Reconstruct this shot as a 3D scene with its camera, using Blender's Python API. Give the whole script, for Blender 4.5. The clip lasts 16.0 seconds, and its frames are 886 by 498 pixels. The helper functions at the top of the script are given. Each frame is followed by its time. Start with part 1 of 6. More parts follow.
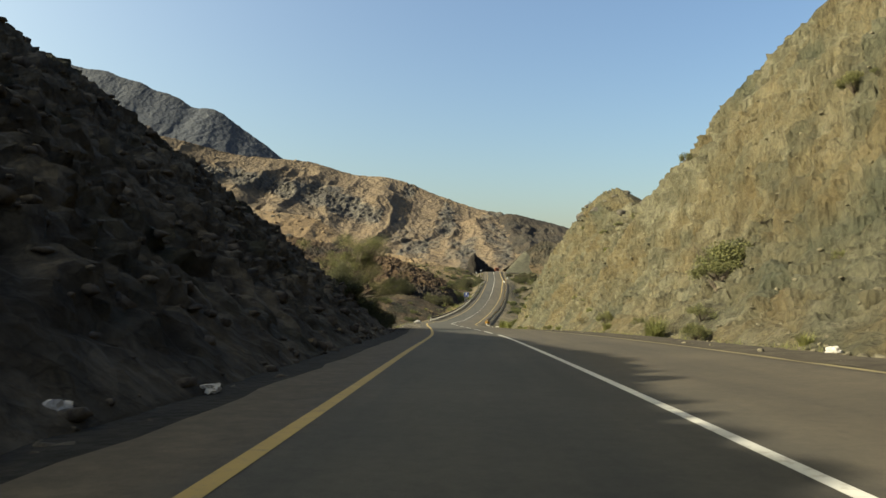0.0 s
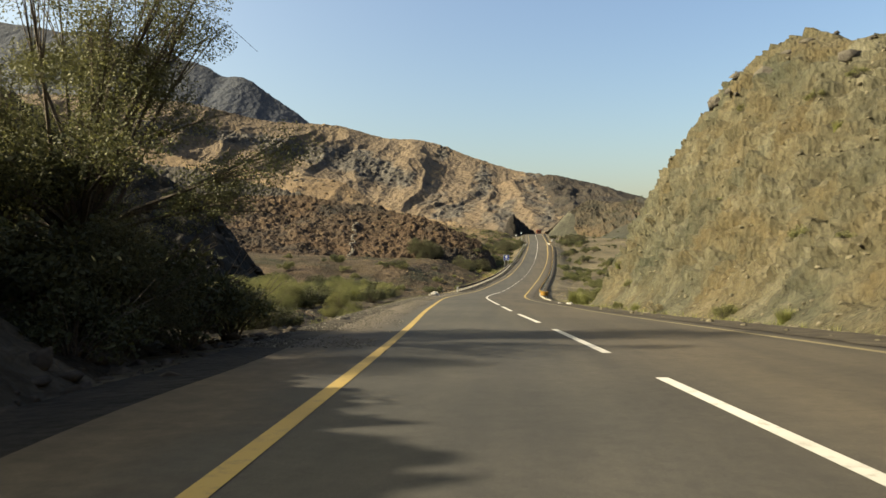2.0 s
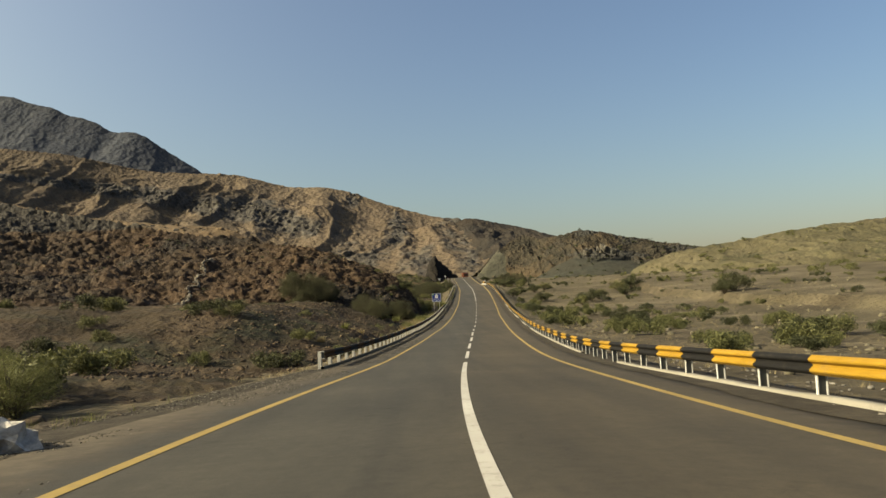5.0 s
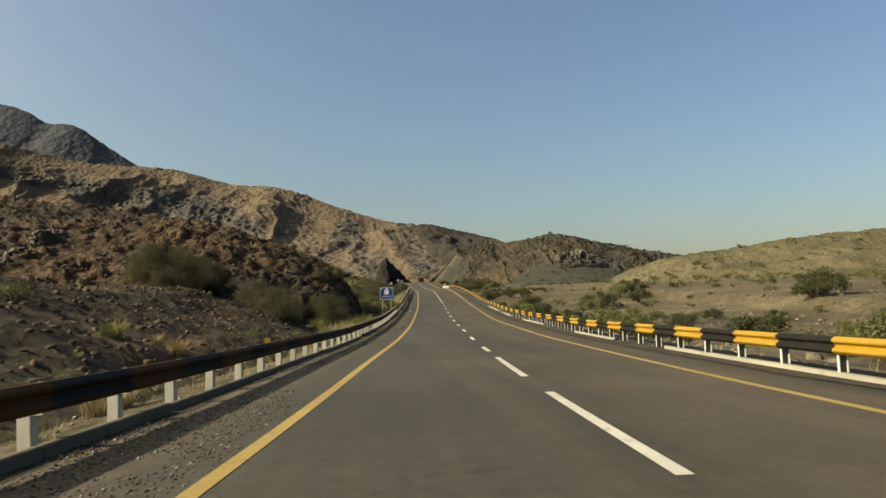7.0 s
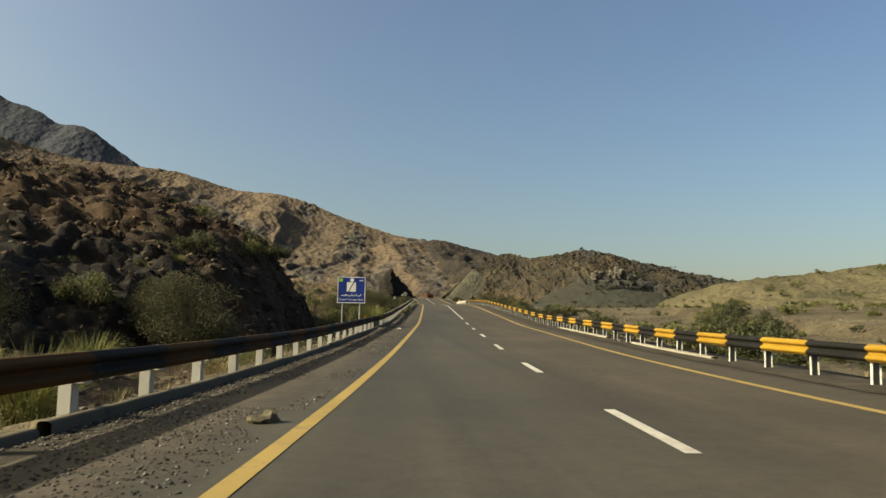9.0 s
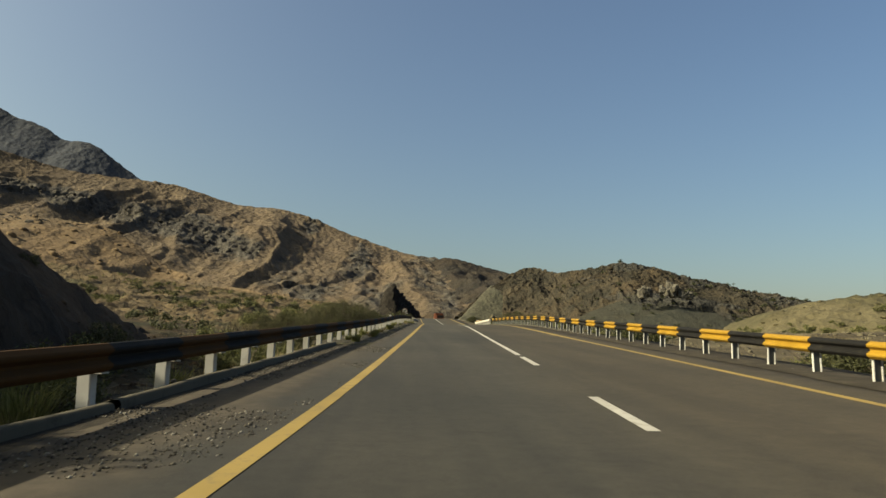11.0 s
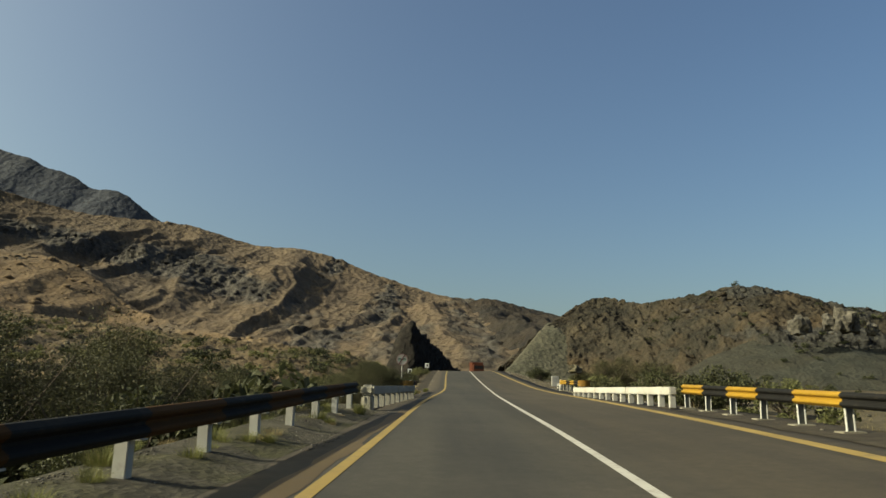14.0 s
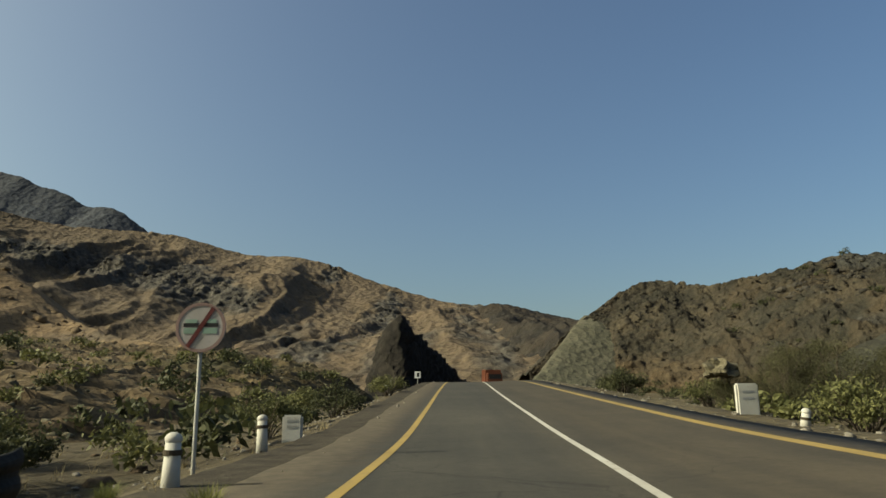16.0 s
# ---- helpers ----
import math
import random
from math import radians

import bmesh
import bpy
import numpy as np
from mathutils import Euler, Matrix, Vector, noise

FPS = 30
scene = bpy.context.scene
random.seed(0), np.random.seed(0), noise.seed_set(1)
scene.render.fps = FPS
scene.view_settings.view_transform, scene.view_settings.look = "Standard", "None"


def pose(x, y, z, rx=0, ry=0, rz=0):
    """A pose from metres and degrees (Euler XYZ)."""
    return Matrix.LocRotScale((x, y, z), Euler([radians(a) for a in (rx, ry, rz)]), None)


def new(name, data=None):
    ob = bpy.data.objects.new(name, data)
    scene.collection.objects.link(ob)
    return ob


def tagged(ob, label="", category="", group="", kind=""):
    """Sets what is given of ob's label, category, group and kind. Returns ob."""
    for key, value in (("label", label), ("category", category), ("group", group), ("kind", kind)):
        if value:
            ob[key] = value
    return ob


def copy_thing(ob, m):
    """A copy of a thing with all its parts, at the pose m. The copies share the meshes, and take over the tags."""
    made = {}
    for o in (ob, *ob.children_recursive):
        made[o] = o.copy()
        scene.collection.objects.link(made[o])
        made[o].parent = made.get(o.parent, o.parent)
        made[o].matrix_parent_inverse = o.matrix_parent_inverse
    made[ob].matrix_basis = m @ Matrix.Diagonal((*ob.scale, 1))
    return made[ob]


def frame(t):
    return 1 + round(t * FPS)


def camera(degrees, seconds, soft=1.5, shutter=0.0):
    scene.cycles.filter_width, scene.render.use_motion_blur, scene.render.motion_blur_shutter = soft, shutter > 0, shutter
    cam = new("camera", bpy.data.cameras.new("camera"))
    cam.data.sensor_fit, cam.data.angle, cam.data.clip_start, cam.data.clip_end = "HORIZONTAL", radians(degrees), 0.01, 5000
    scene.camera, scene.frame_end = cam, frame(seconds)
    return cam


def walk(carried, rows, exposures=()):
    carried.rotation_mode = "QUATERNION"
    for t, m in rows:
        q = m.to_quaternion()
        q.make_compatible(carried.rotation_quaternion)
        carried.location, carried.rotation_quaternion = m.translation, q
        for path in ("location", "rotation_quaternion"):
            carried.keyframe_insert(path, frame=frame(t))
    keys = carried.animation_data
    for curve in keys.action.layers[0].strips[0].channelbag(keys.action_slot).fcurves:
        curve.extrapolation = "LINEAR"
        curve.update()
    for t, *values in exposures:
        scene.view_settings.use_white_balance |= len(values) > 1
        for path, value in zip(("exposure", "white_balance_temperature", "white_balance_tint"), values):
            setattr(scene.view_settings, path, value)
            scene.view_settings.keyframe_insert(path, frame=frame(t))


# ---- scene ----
cam = camera(64.0, 16.0, soft=1.5, shutter=0.035)
# seconds, x, y, z, yaw to the left, pitch up, roll
PATH = [
    (0, 0.00, 0.00, 0.00, 2.26, 1.06, 0.80),
    (0.5, -0.07, 10.54, -0.77, 4.07, -0.14, 0.73),
    (1, -0.17, 21.05, -1.54, 5.05, -0.21, 0.21),
    (1.5, -0.39, 31.55, -2.33, 4.87, -0.37, -1.23),
    (2, -0.78, 42.07, -3.13, 5.27, -1.50, -0.32),
    (2.5, -1.35, 52.70, -3.96, 4.92, 2.21, -0.49),
    (3, -2.02, 63.56, -4.81, 4.07, 2.65, -0.82),
    (3.5, -2.69, 74.76, -5.66, 3.43, 2.71, 0.62),
    (4, -3.24, 86.05, -6.51, 1.75, 2.88, -0.15),
    (6.5, -3.18, 140.35, -10.42, -4.51, 2.68, -4.34),
    (7, -2.57, 151.35, -10.86, -5.48, 3.66, -1.55),
    (7.5, -1.88, 162.36, -11.25, -5.15, 4.17, -1.31),
    (8, -1.09, 173.35, -11.59, -5.00, 5.51, -0.49),
    (8.5, -0.26, 184.32, -11.85, -4.78, 5.69, 2.08),
    (9, 0.57, 195.25, -12.00, -4.53, 5.49, 1.12),
    (9.5, 1.40, 206.11, -12.05, -2.93, 3.10, -0.60),
    (10, 2.26, 216.94, -12.00, -4.53, 6.02, 0.81),
    (10.2, 2.60, 221.28, -11.97, -4.41, 5.98, 0.89),
    (12.5, 6.08, 273.14, -10.33, -1.97, 10.82, 2.37),
    (13, 6.75, 284.44, -9.82, -0.96, 9.33, 0.76),
    (13.5, 7.38, 295.68, -9.34, -0.73, 8.81, 0.71),
    (14, 7.95, 306.92, -8.90, -0.44, 11.13, 1.02),
    (14.5, 8.41, 318.29, -8.54, -0.18, 12.15, 0.88),
    (15, 8.80, 329.78, -8.28, -0.16, 12.22, 0.09),
    (15.5, 9.28, 341.19, -8.14, 0.72, 12.09, -1.49),
    (16, 9.82, 352.50, -8.05, 0.12, 12.21, -0.56),
]


def aim(yaw, pitch, roll):
    """The camera's turn from heading, tilt and lean in degrees."""
    m = Euler((0, 0, radians(yaw))).to_matrix() @ Euler((radians(90 + pitch), 0, 0)).to_matrix() @ Euler((0, 0, radians(roll))).to_matrix()
    return m.to_4x4()


walk(cam, [(t, Matrix.Translation((x, y, z)) @ aim(yw, pt, rl)) for t, x, y, z, yw, pt, rl in PATH],
     [(0.0, 1.34, 6850, 0), (1.6, 1.38, 6950, 1), (2.2, 1.49, 7250, 6), (3.5, 1.14, 7300, 7), (4.0, 0.96, 7250, 6), (7.0, 0.90, 7250, 3), (10.0, 0.82, 7250, 2), (12.5, 0.60, 6900, -2), (16.0, 0.54, 6750, -3)])

# ---- light ----
SUN_ELEV, SUN_AHEAD = 31.0, -11.0
sun_way = Vector((-math.cos(radians(SUN_ELEV)) * math.cos(radians(SUN_AHEAD)), math.cos(radians(SUN_ELEV)) * math.sin(radians(SUN_AHEAD)), math.sin(radians(SUN_ELEV))))
world = bpy.data.worlds.new("desert_sky")
scene.world = world
world.use_nodes = True
wn = world.node_tree.nodes
wl = world.node_tree.links


def sky_layer(air, dust, ozone, saturation, tint):
    t = wn.new("ShaderNodeTexSky")
    t.sky_type, t.sun_disc, t.altitude = "NISHITA", False, 300
    t.sun_elevation, t.sun_rotation = radians(SUN_ELEV), math.atan2(sun_way.x, sun_way.y)
    t.air_density, t.dust_density, t.ozone_density = air, dust, ozone
    h = wn.new("ShaderNodeHueSaturation")
    h.inputs["Saturation"].default_value = saturation
    wl.new(t.outputs[0], h.inputs["Color"])
    m = wn.new("ShaderNodeMix")
    m.data_type, m.blend_type = "RGBA", "MULTIPLY"
    m.inputs[0].default_value = 1.0
    wl.new(h.outputs[0], m.inputs[6])
    m.inputs[7].default_value = (*tint, 1)
    return m.outputs[2]


haze = wn.new("ShaderNodeMix")
haze.data_type, haze.blend_type = "RGBA", "ADD"
haze.inputs[0].default_value = 1.0
wl.new(sky_layer(2.0, 1.0, 6.0, 1.0, (0.315, 0.415, 0.635)), haze.inputs[6])
wl.new(sky_layer(0.1, 10.0, 5.0, 1.0, (1.40, 1.18, 0.52)), haze.inputs[7])
rim = wn.new("ShaderNodeMix")
rim.data_type, rim.blend_type = "RGBA", "ADD"
rim.inputs[0].default_value = 1.0
wl.new(haze.outputs[2], rim.inputs[6])
wl.new(sky_layer(1.0, 0.0, 1.0, 1.0, (0.14, 0.115, 0.115)), rim.inputs[7])
wn["Background"].inputs["Strength"].default_value = 0.080
wl.new(rim.outputs[2], wn["Background"].inputs["Color"])
sun = new("sun", bpy.data.lights.new("sun", "SUN"))
sun.data.energy, sun.data.angle, sun.data.color = 5.0, radians(0.6), (1.0, 0.90, 0.76)
sun.rotation_euler = (-sun_way).to_track_quat("-Z", "Y").to_euler()


# ---- materials ----
def mat(name, rough=0.9, metal=0.0, spec=0.3):
    m = bpy.data.materials.new(name)
    m.use_nodes = True
    b = m.node_tree.nodes["Principled BSDF"]
    b.inputs["Roughness"].default_value, b.inputs["Metallic"].default_value = rough, metal
    b.inputs["Specular IOR Level"].default_value = spec
    return m, m.node_tree.nodes, m.node_tree.links, b


def noise_node(n, l, vec, scale, detail=6, rough=0.6, dist=0.0):
    t = n.new("ShaderNodeTexNoise")
    t.inputs["Scale"].default_value, t.inputs["Detail"].default_value, t.inputs["Roughness"].default_value = scale, detail, rough
    t.inputs["Distortion"].default_value = dist
    l.new(vec, t.inputs["Vector"])
    return t.outputs["Fac"]


def ramp_node(n, l, fac, stops):
    r = n.new("ShaderNodeValToRGB")
    e = r.color_ramp.elements
    while len(e) < len(stops):
        e.new(0.5)
    for k, (p, c) in enumerate(stops):
        e[k].position, e[k].color = p, (*c, 1)
    l.new(fac, r.inputs["Fac"])
    return r.outputs["Color"]


def mix_node(n, l, fac, a, b, kind="MIX"):
    m = n.new("ShaderNodeMix")
    m.data_type, m.blend_type = "RGBA", kind
    for value, sock in ((fac, m.inputs["Factor"]), (a, m.inputs["A"]), (b, m.inputs["B"])):
        sock = [s for s in m.inputs if s.name == sock.name and s.type == ("VALUE" if sock.name == "Factor" else "RGBA")][0]
        if hasattr(value, "is_output"):
            l.new(value, sock)
        elif isinstance(value, (int, float)):
            sock.default_value = value
        else:
            sock.default_value = (*value, 1)
    return [o for o in m.outputs if o.type == "RGBA"][0]


def bump_node(n, l, height, strength, distance, normal=None):
    b = n.new("ShaderNodeBump")
    b.inputs["Strength"].default_value, b.inputs["Distance"].default_value = strength, distance
    l.new(height, b.inputs["Height"])
    if normal:
        l.new(normal, b.inputs["Normal"])
    return b.outputs["Normal"]


def coords(n, l, stretch=(1, 1, 1)):
    g = n.new("ShaderNodeNewGeometry").outputs["Position"]
    m = n.new("ShaderNodeMapping")
    m.inputs["Scale"].default_value = stretch
    l.new(g, m.inputs["Vector"])
    return m.outputs["Vector"]


def rock_material(name, dark, mid, light, patch, big=0.05, fine=1.2, tint=None, tint_scale=0.03, bump=0.6, strata=(1, 1, 1), crag=None):
    """Weathered rock and scree: large patches, mid mottling, cracks, gravel grain."""
    m, n, l, b = mat(name, 0.95, 0, 0.15)
    dark, mid, light, patch, tint = (c and tuple(0.585 * k for k in c) for c in (dark, mid, light, patch, tint))
    v, vs = coords(n, l), coords(n, l, strata)
    base = ramp_node(n, l, noise_node(n, l, vs, big * 3, 9, 0.68, 0.4), [(0.3, dark), (0.48, mid), (0.68, light)])
    far = ramp_node(n, l, noise_node(n, l, v, big, 4, 0.6, 0.6), [(0.42, (0, 0, 0)), (0.62, (1, 1, 1))])
    col = mix_node(n, l, far, base, patch, "MIX") if patch else base
    if patch:
        col = mix_node(n, l, 0.55, base, col)
    if tint:
        tf = ramp_node(n, l, noise_node(n, l, v, tint_scale, 5, 0.65, 0.5), [(0.5, (0, 0, 0)), (0.66, (1, 1, 1))])
        col = mix_node(n, l, tf, col, tint)
    grain = noise_node(n, l, v, fine * 2, 8, 0.72)
    if crag:
        where = n.new("ShaderNodeAttribute")
        where.attribute_name = "crag"
        stone = ramp_node(n, l, noise_node(n, l, v, fine * 0.9, 8, 0.7, 0.5), [(0.3, tuple(0.45 * k for k in crag)), (0.5, crag), (0.72, tuple(2.1 * k for k in crag))])
        col = mix_node(n, l, ramp_node(n, l, where.outputs["Fac"], [(0.25, (0, 0, 0)), (0.5, (1, 1, 1))]), col, stone)
    col = mix_node(n, l, 0.55, col, ramp_node(n, l, grain, [(0.3, (0.35, 0.35, 0.36)), (0.5, (1, 1, 1)), (0.72, (1.35, 1.32, 1.28))]), "MULTIPLY")
    vor = n.new("ShaderNodeTexVoronoi")
    vor.feature, vor.inputs["Scale"].default_value = "F1", fine
    l.new(vs, vor.inputs["Vector"])
    edge = n.new("ShaderNodeTexVoronoi")
    edge.feature, edge.inputs["Scale"].default_value = "DISTANCE_TO_EDGE", fine * 0.8
    warp = n.new("ShaderNodeVectorMath")
    warp.operation = "MULTIPLY_ADD"
    wob = n.new("ShaderNodeTexNoise")
    wob.inputs["Scale"].default_value, wob.inputs["Detail"].default_value = fine * 0.7, 5
    l.new(vs, wob.inputs["Vector"])
    l.new(wob.outputs["Color"], warp.inputs[0])
    warp.inputs[1].default_value = (1.6 / fine,) * 3
    l.new(vs, warp.inputs[2])
    l.new(warp.outputs[0], edge.inputs["Vector"])
    crack = ramp_node(n, l, edge.outputs["Distance"], [(0.0, (0.42, 0.41, 0.4)), (0.07, (1, 1, 1))])
    where = ramp_node(n, l, noise_node(n, l, v, fine * 0.35, 4, 0.6), [(0.45, (0, 0, 0)), (0.6, (0.8, 0.8, 0.8))])
    col = mix_node(n, l, where, col, mix_node(n, l, 1.0, col, crack, "MULTIPLY"))
    nrm = bump_node(n, l, grain, bump, 0.35 / fine)
    nrm = bump_node(n, l, vor.outputs["Distance"], bump * 0.8, 0.5 / fine, nrm)
    l.new(col, b.inputs["Base Color"])
    l.new(nrm, b.inputs["Normal"])
    return m


def paint_material(name, colour, wear=(0.25, 0.22, 0.18), amount=0.6, rough=0.7, scale=3.0, metal=0.0):
    m, n, l, b = mat(name, rough, metal, 0.15)
    v = coords(n, l)
    colour, wear = tuple(0.82 * k for k in colour), tuple(0.8 * k for k in wear)
    f = ramp_node(n, l, noise_node(n, l, v, scale, 8, 0.7), [(0.55, (0, 0, 0)), (0.72, (amount, amount, amount))])
    dirt = ramp_node(n, l, noise_node(n, l, v, scale * 0.25, 4), [(0.3, (0.72, 0.7, 0.66)), (0.7, (1, 1, 1))])
    col = mix_node(n, l, f, mix_node(n, l, 1.0, colour, dirt, "MULTIPLY"), wear)
    l.new(col, b.inputs["Base Color"])
    l.new(bump_node(n, l, noise_node(n, l, v, scale * 12, 4), 0.15, 0.01), b.inputs["Normal"])
    return m


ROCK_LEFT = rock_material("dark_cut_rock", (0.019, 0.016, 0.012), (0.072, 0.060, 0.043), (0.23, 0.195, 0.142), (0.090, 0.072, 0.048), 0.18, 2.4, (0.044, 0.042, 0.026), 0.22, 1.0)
ROCK_RIGHT = rock_material("tan_cut_rock", (0.036, 0.034, 0.023), (0.094, 0.087, 0.055), (0.190, 0.176, 0.122), (0.128, 0.092, 0.040), 0.14, 3.2, (0.066, 0.068, 0.045), 0.10, 1.0, (1.3, 1.3, 0.45))
# Grey scree with the spur's shade darkened into its base colours.
ROCK_GREY = rock_material("shaded_grey_scree", (0.012, 0.0115, 0.011), (0.027, 0.025, 0.022), (0.060, 0.053, 0.045), (0.036, 0.031, 0.023), 0.08, 1.2)
ROCK_BROWN = rock_material("red_brown_scree", (0.020, 0.015, 0.011), (0.060, 0.041, 0.026), (0.125, 0.085, 0.053), (0.088, 0.053, 0.030), 0.05, 1.0, (0.028, 0.025, 0.022), 0.03, crag=(0.038, 0.034, 0.029))
ROCK_TAN = rock_material("tan_hill_soil", (0.135, 0.096, 0.060), (0.205, 0.146, 0.088), (0.270, 0.200, 0.124), (0.240, 0.160, 0.085), 0.012, 0.5, (0.104, 0.092, 0.076), 0.01)
ROCK_RANGE = rock_material("ribbed_range_rock", (0.099, 0.078, 0.056), (0.153, 0.116, 0.079), (0.203, 0.155, 0.106), (0.180, 0.132, 0.085), 0.006, 0.22, None, 0.008, 0.8, crag=(0.054, 0.049, 0.043))
# Bluish base colours carry the mountain's haze; no haze stands in the air.
ROCK_MOUNT = rock_material("haze_tinted_rock", (0.052, 0.060, 0.078), (0.068, 0.076, 0.094), (0.090, 0.097, 0.112), (0.078, 0.083, 0.095), 0.005, 0.12, None, 0.01, 0.4)
ROCK_STRAW = rock_material("straw_hill_soil", (0.088, 0.076, 0.044), (0.142, 0.122, 0.071), (0.198, 0.170, 0.103), (0.112, 0.104, 0.055), 0.02, 0.7, (0.074, 0.072, 0.040), 0.05)
ROCK_OLIVE = rock_material("olive_grey_rock", (0.018, 0.0175, 0.014), (0.052, 0.045, 0.033), (0.115, 0.092, 0.062), (0.034, 0.035, 0.029), 0.035, 0.9, (0.110, 0.080, 0.048), 0.025, 0.9, crag=(0.034, 0.033, 0.030))
# Near-black base colours hold the shade of the cliff face.
ROCK_CLIFF = rock_material("cliff_shade_rock", (0.010, 0.009, 0.008), (0.022, 0.019, 0.016), (0.044, 0.037, 0.029), None, 0.08, 0.8)
GROUND = rock_material("stony_valley_soil", (0.070, 0.056, 0.036), (0.150, 0.122, 0.078), (0.245, 0.203, 0.132), (0.105, 0.090, 0.050), 0.03, 1.6, (0.080, 0.064, 0.040), 0.05, 0.7)
STONE = rock_material("loose_stone", (0.144, 0.128, 0.104), (0.256, 0.232, 0.192), (0.400, 0.368, 0.320), None, 0.8, 4.0)
PALE_STONE = rock_material("pale_stone", (0.45, 0.42, 0.36), (0.6, 0.56, 0.5), (0.75, 0.71, 0.65), None, 1.5, 6.0)
WHITE_PAINT = paint_material("white_painted_concrete", (0.52, 0.51, 0.47), (0.28, 0.25, 0.21), 0.7, 0.8, 4.0)
YELLOW_PAINT = paint_material("amber_rail_paint", (0.34, 0.20, 0.022), (0.20, 0.13, 0.06), 0.5, 0.6, 3.0)
BLACK_PAINT = paint_material("black_rail_paint", (0.011, 0.0105, 0.010), (0.050, 0.042, 0.031), 0.5, 0.8, 3.0)
# Rail amber for the left side, its road face's shade put into the paint.
SHADED_AMBER = paint_material("shade_darkened_amber", (0.074, 0.034, 0.008), (0.034, 0.023, 0.015), 0.7, 0.9, 2.5)
CONCRETE = paint_material("kerb_concrete", (0.068, 0.056, 0.040), (0.038, 0.031, 0.022), 0.7, 0.9, 2.0)
STEEL = paint_material("galvanised_steel", (0.45, 0.45, 0.44), (0.3, 0.27, 0.22), 0.5, 0.5, 5.0, 0.6)
SIGN_BLUE = paint_material("sign_blue", (0.012, 0.035, 0.22), (0.05, 0.06, 0.12), 0.3, 0.5, 3.0)
SIGN_WHITE = paint_material("sign_white", (0.75, 0.76, 0.76), (0.5, 0.48, 0.45), 0.4, 0.5, 6.0)
SIGN_BLACK = paint_material("sign_black", (0.02, 0.02, 0.022), (0.06, 0.06, 0.06), 0.3, 0.6, 3.0)
SIGN_GREEN = paint_material("sign_green", (0.22, 0.45, 0.06), (0.2, 0.3, 0.1), 0.3, 0.6, 3.0)
TRUCK_RED = paint_material("truck_orange_red", (0.11, 0.038, 0.022), (0.12, 0.07, 0.05), 0.5, 0.5, 2.0)


def asphalt_material():
    m, n, l, b = mat("worn_asphalt", 0.85, 0, 0.2)
    v = coords(n, l)
    streak = noise_node(n, l, coords(n, l, (1.1, 0.03, 1)), 1.0, 5, 0.6)
    base = ramp_node(n, l, noise_node(n, l, v, 0.18, 6, 0.65), [(0.3, (0.033, 0.031, 0.026)), (0.55, (0.045, 0.041, 0.033)), (0.75, (0.060, 0.053, 0.042))])
    col = mix_node(n, l, 0.8, base, ramp_node(n, l, streak, [(0.3, (0.66, 0.67, 0.70)), (0.6, (1.12, 1.10, 1.05))]), "MULTIPLY")
    spot = ramp_node(n, l, noise_node(n, l, v, 1.1, 3, 0.5), [(0.70, (1, 1, 1)), (0.76, (0.55, 0.54, 0.52))])
    col = mix_node(n, l, 0.5, col, spot, "MULTIPLY")
    mott = noise_node(n, l, v, 5.0, 9, 0.78)
    col = mix_node(n, l, 0.7, col, ramp_node(n, l, mott, [(0.34, (0.70, 0.70, 0.71)), (0.52, (1, 1, 1)), (0.7, (1.28, 1.26, 1.22))]), "MULTIPLY")
    bent = n.new("ShaderNodeTexNoise")
    bent.inputs["Scale"].default_value, bent.inputs["Detail"].default_value = 0.8, 6
    l.new(v, bent.inputs["Vector"])
    shift = n.new("ShaderNodeVectorMath")
    shift.operation = "MULTIPLY_ADD"
    shift.inputs[1].default_value = (1.6, 1.6, 0)
    l.new(bent.outputs["Color"], shift.inputs[0])
    l.new(v, shift.inputs[2])
    crack = n.new("ShaderNodeTexVoronoi")
    crack.feature, crack.inputs["Scale"].default_value = "DISTANCE_TO_EDGE", 0.22
    l.new(shift.outputs[0], crack.inputs["Vector"])
    seam = ramp_node(n, l, crack.outputs["Distance"], [(0.0, (0.45, 0.44, 0.43)), (0.006, (1, 1, 1))])
    some = ramp_node(n, l, noise_node(n, l, v, 0.07, 3), [(0.5, (0, 0, 0)), (0.62, (0.8, 0.8, 0.8))])
    col = mix_node(n, l, some, col, mix_node(n, l, 1.0, col, seam, "MULTIPLY"))
    offset = n.new("ShaderNodeAttribute")
    offset.attribute_name = "offset"
    away = n.new("ShaderNodeMath")
    away.operation = "ABSOLUTE"
    l.new(offset.outputs["Fac"], away.inputs[0])
    wander = n.new("ShaderNodeMath")
    wander.operation = "MULTIPLY_ADD"
    l.new(noise_node(n, l, v, 0.9, 8, 0.75), wander.inputs[0])
    wander.inputs[1].default_value = 2.4
    l.new(away.outputs[0], wander.inputs[2])
    scaled = n.new("ShaderNodeMath")
    scaled.operation = "MULTIPLY"
    scaled.inputs[1].default_value = 0.1
    l.new(wander.outputs[0], scaled.inputs[0])
    lane = n.new("ShaderNodeMath")
    lane.operation = "MULTIPLY_ADD"
    lane.inputs[1].default_value, lane.inputs[2].default_value = 0.1, 0.5
    l.new(offset.outputs["Fac"], lane.inputs[0])
    col = mix_node(n, l, 1.0, col, ramp_node(n, l, lane.outputs[0], [(0.38, (0.98, 1.0, 1.03)), (0.62, (1.13, 1.04, 0.92))]), "MULTIPLY")
    edge = ramp_node(n, l, scaled.outputs[0], [(0.505, (0, 0, 0)), (0.57, (1, 1, 1))])
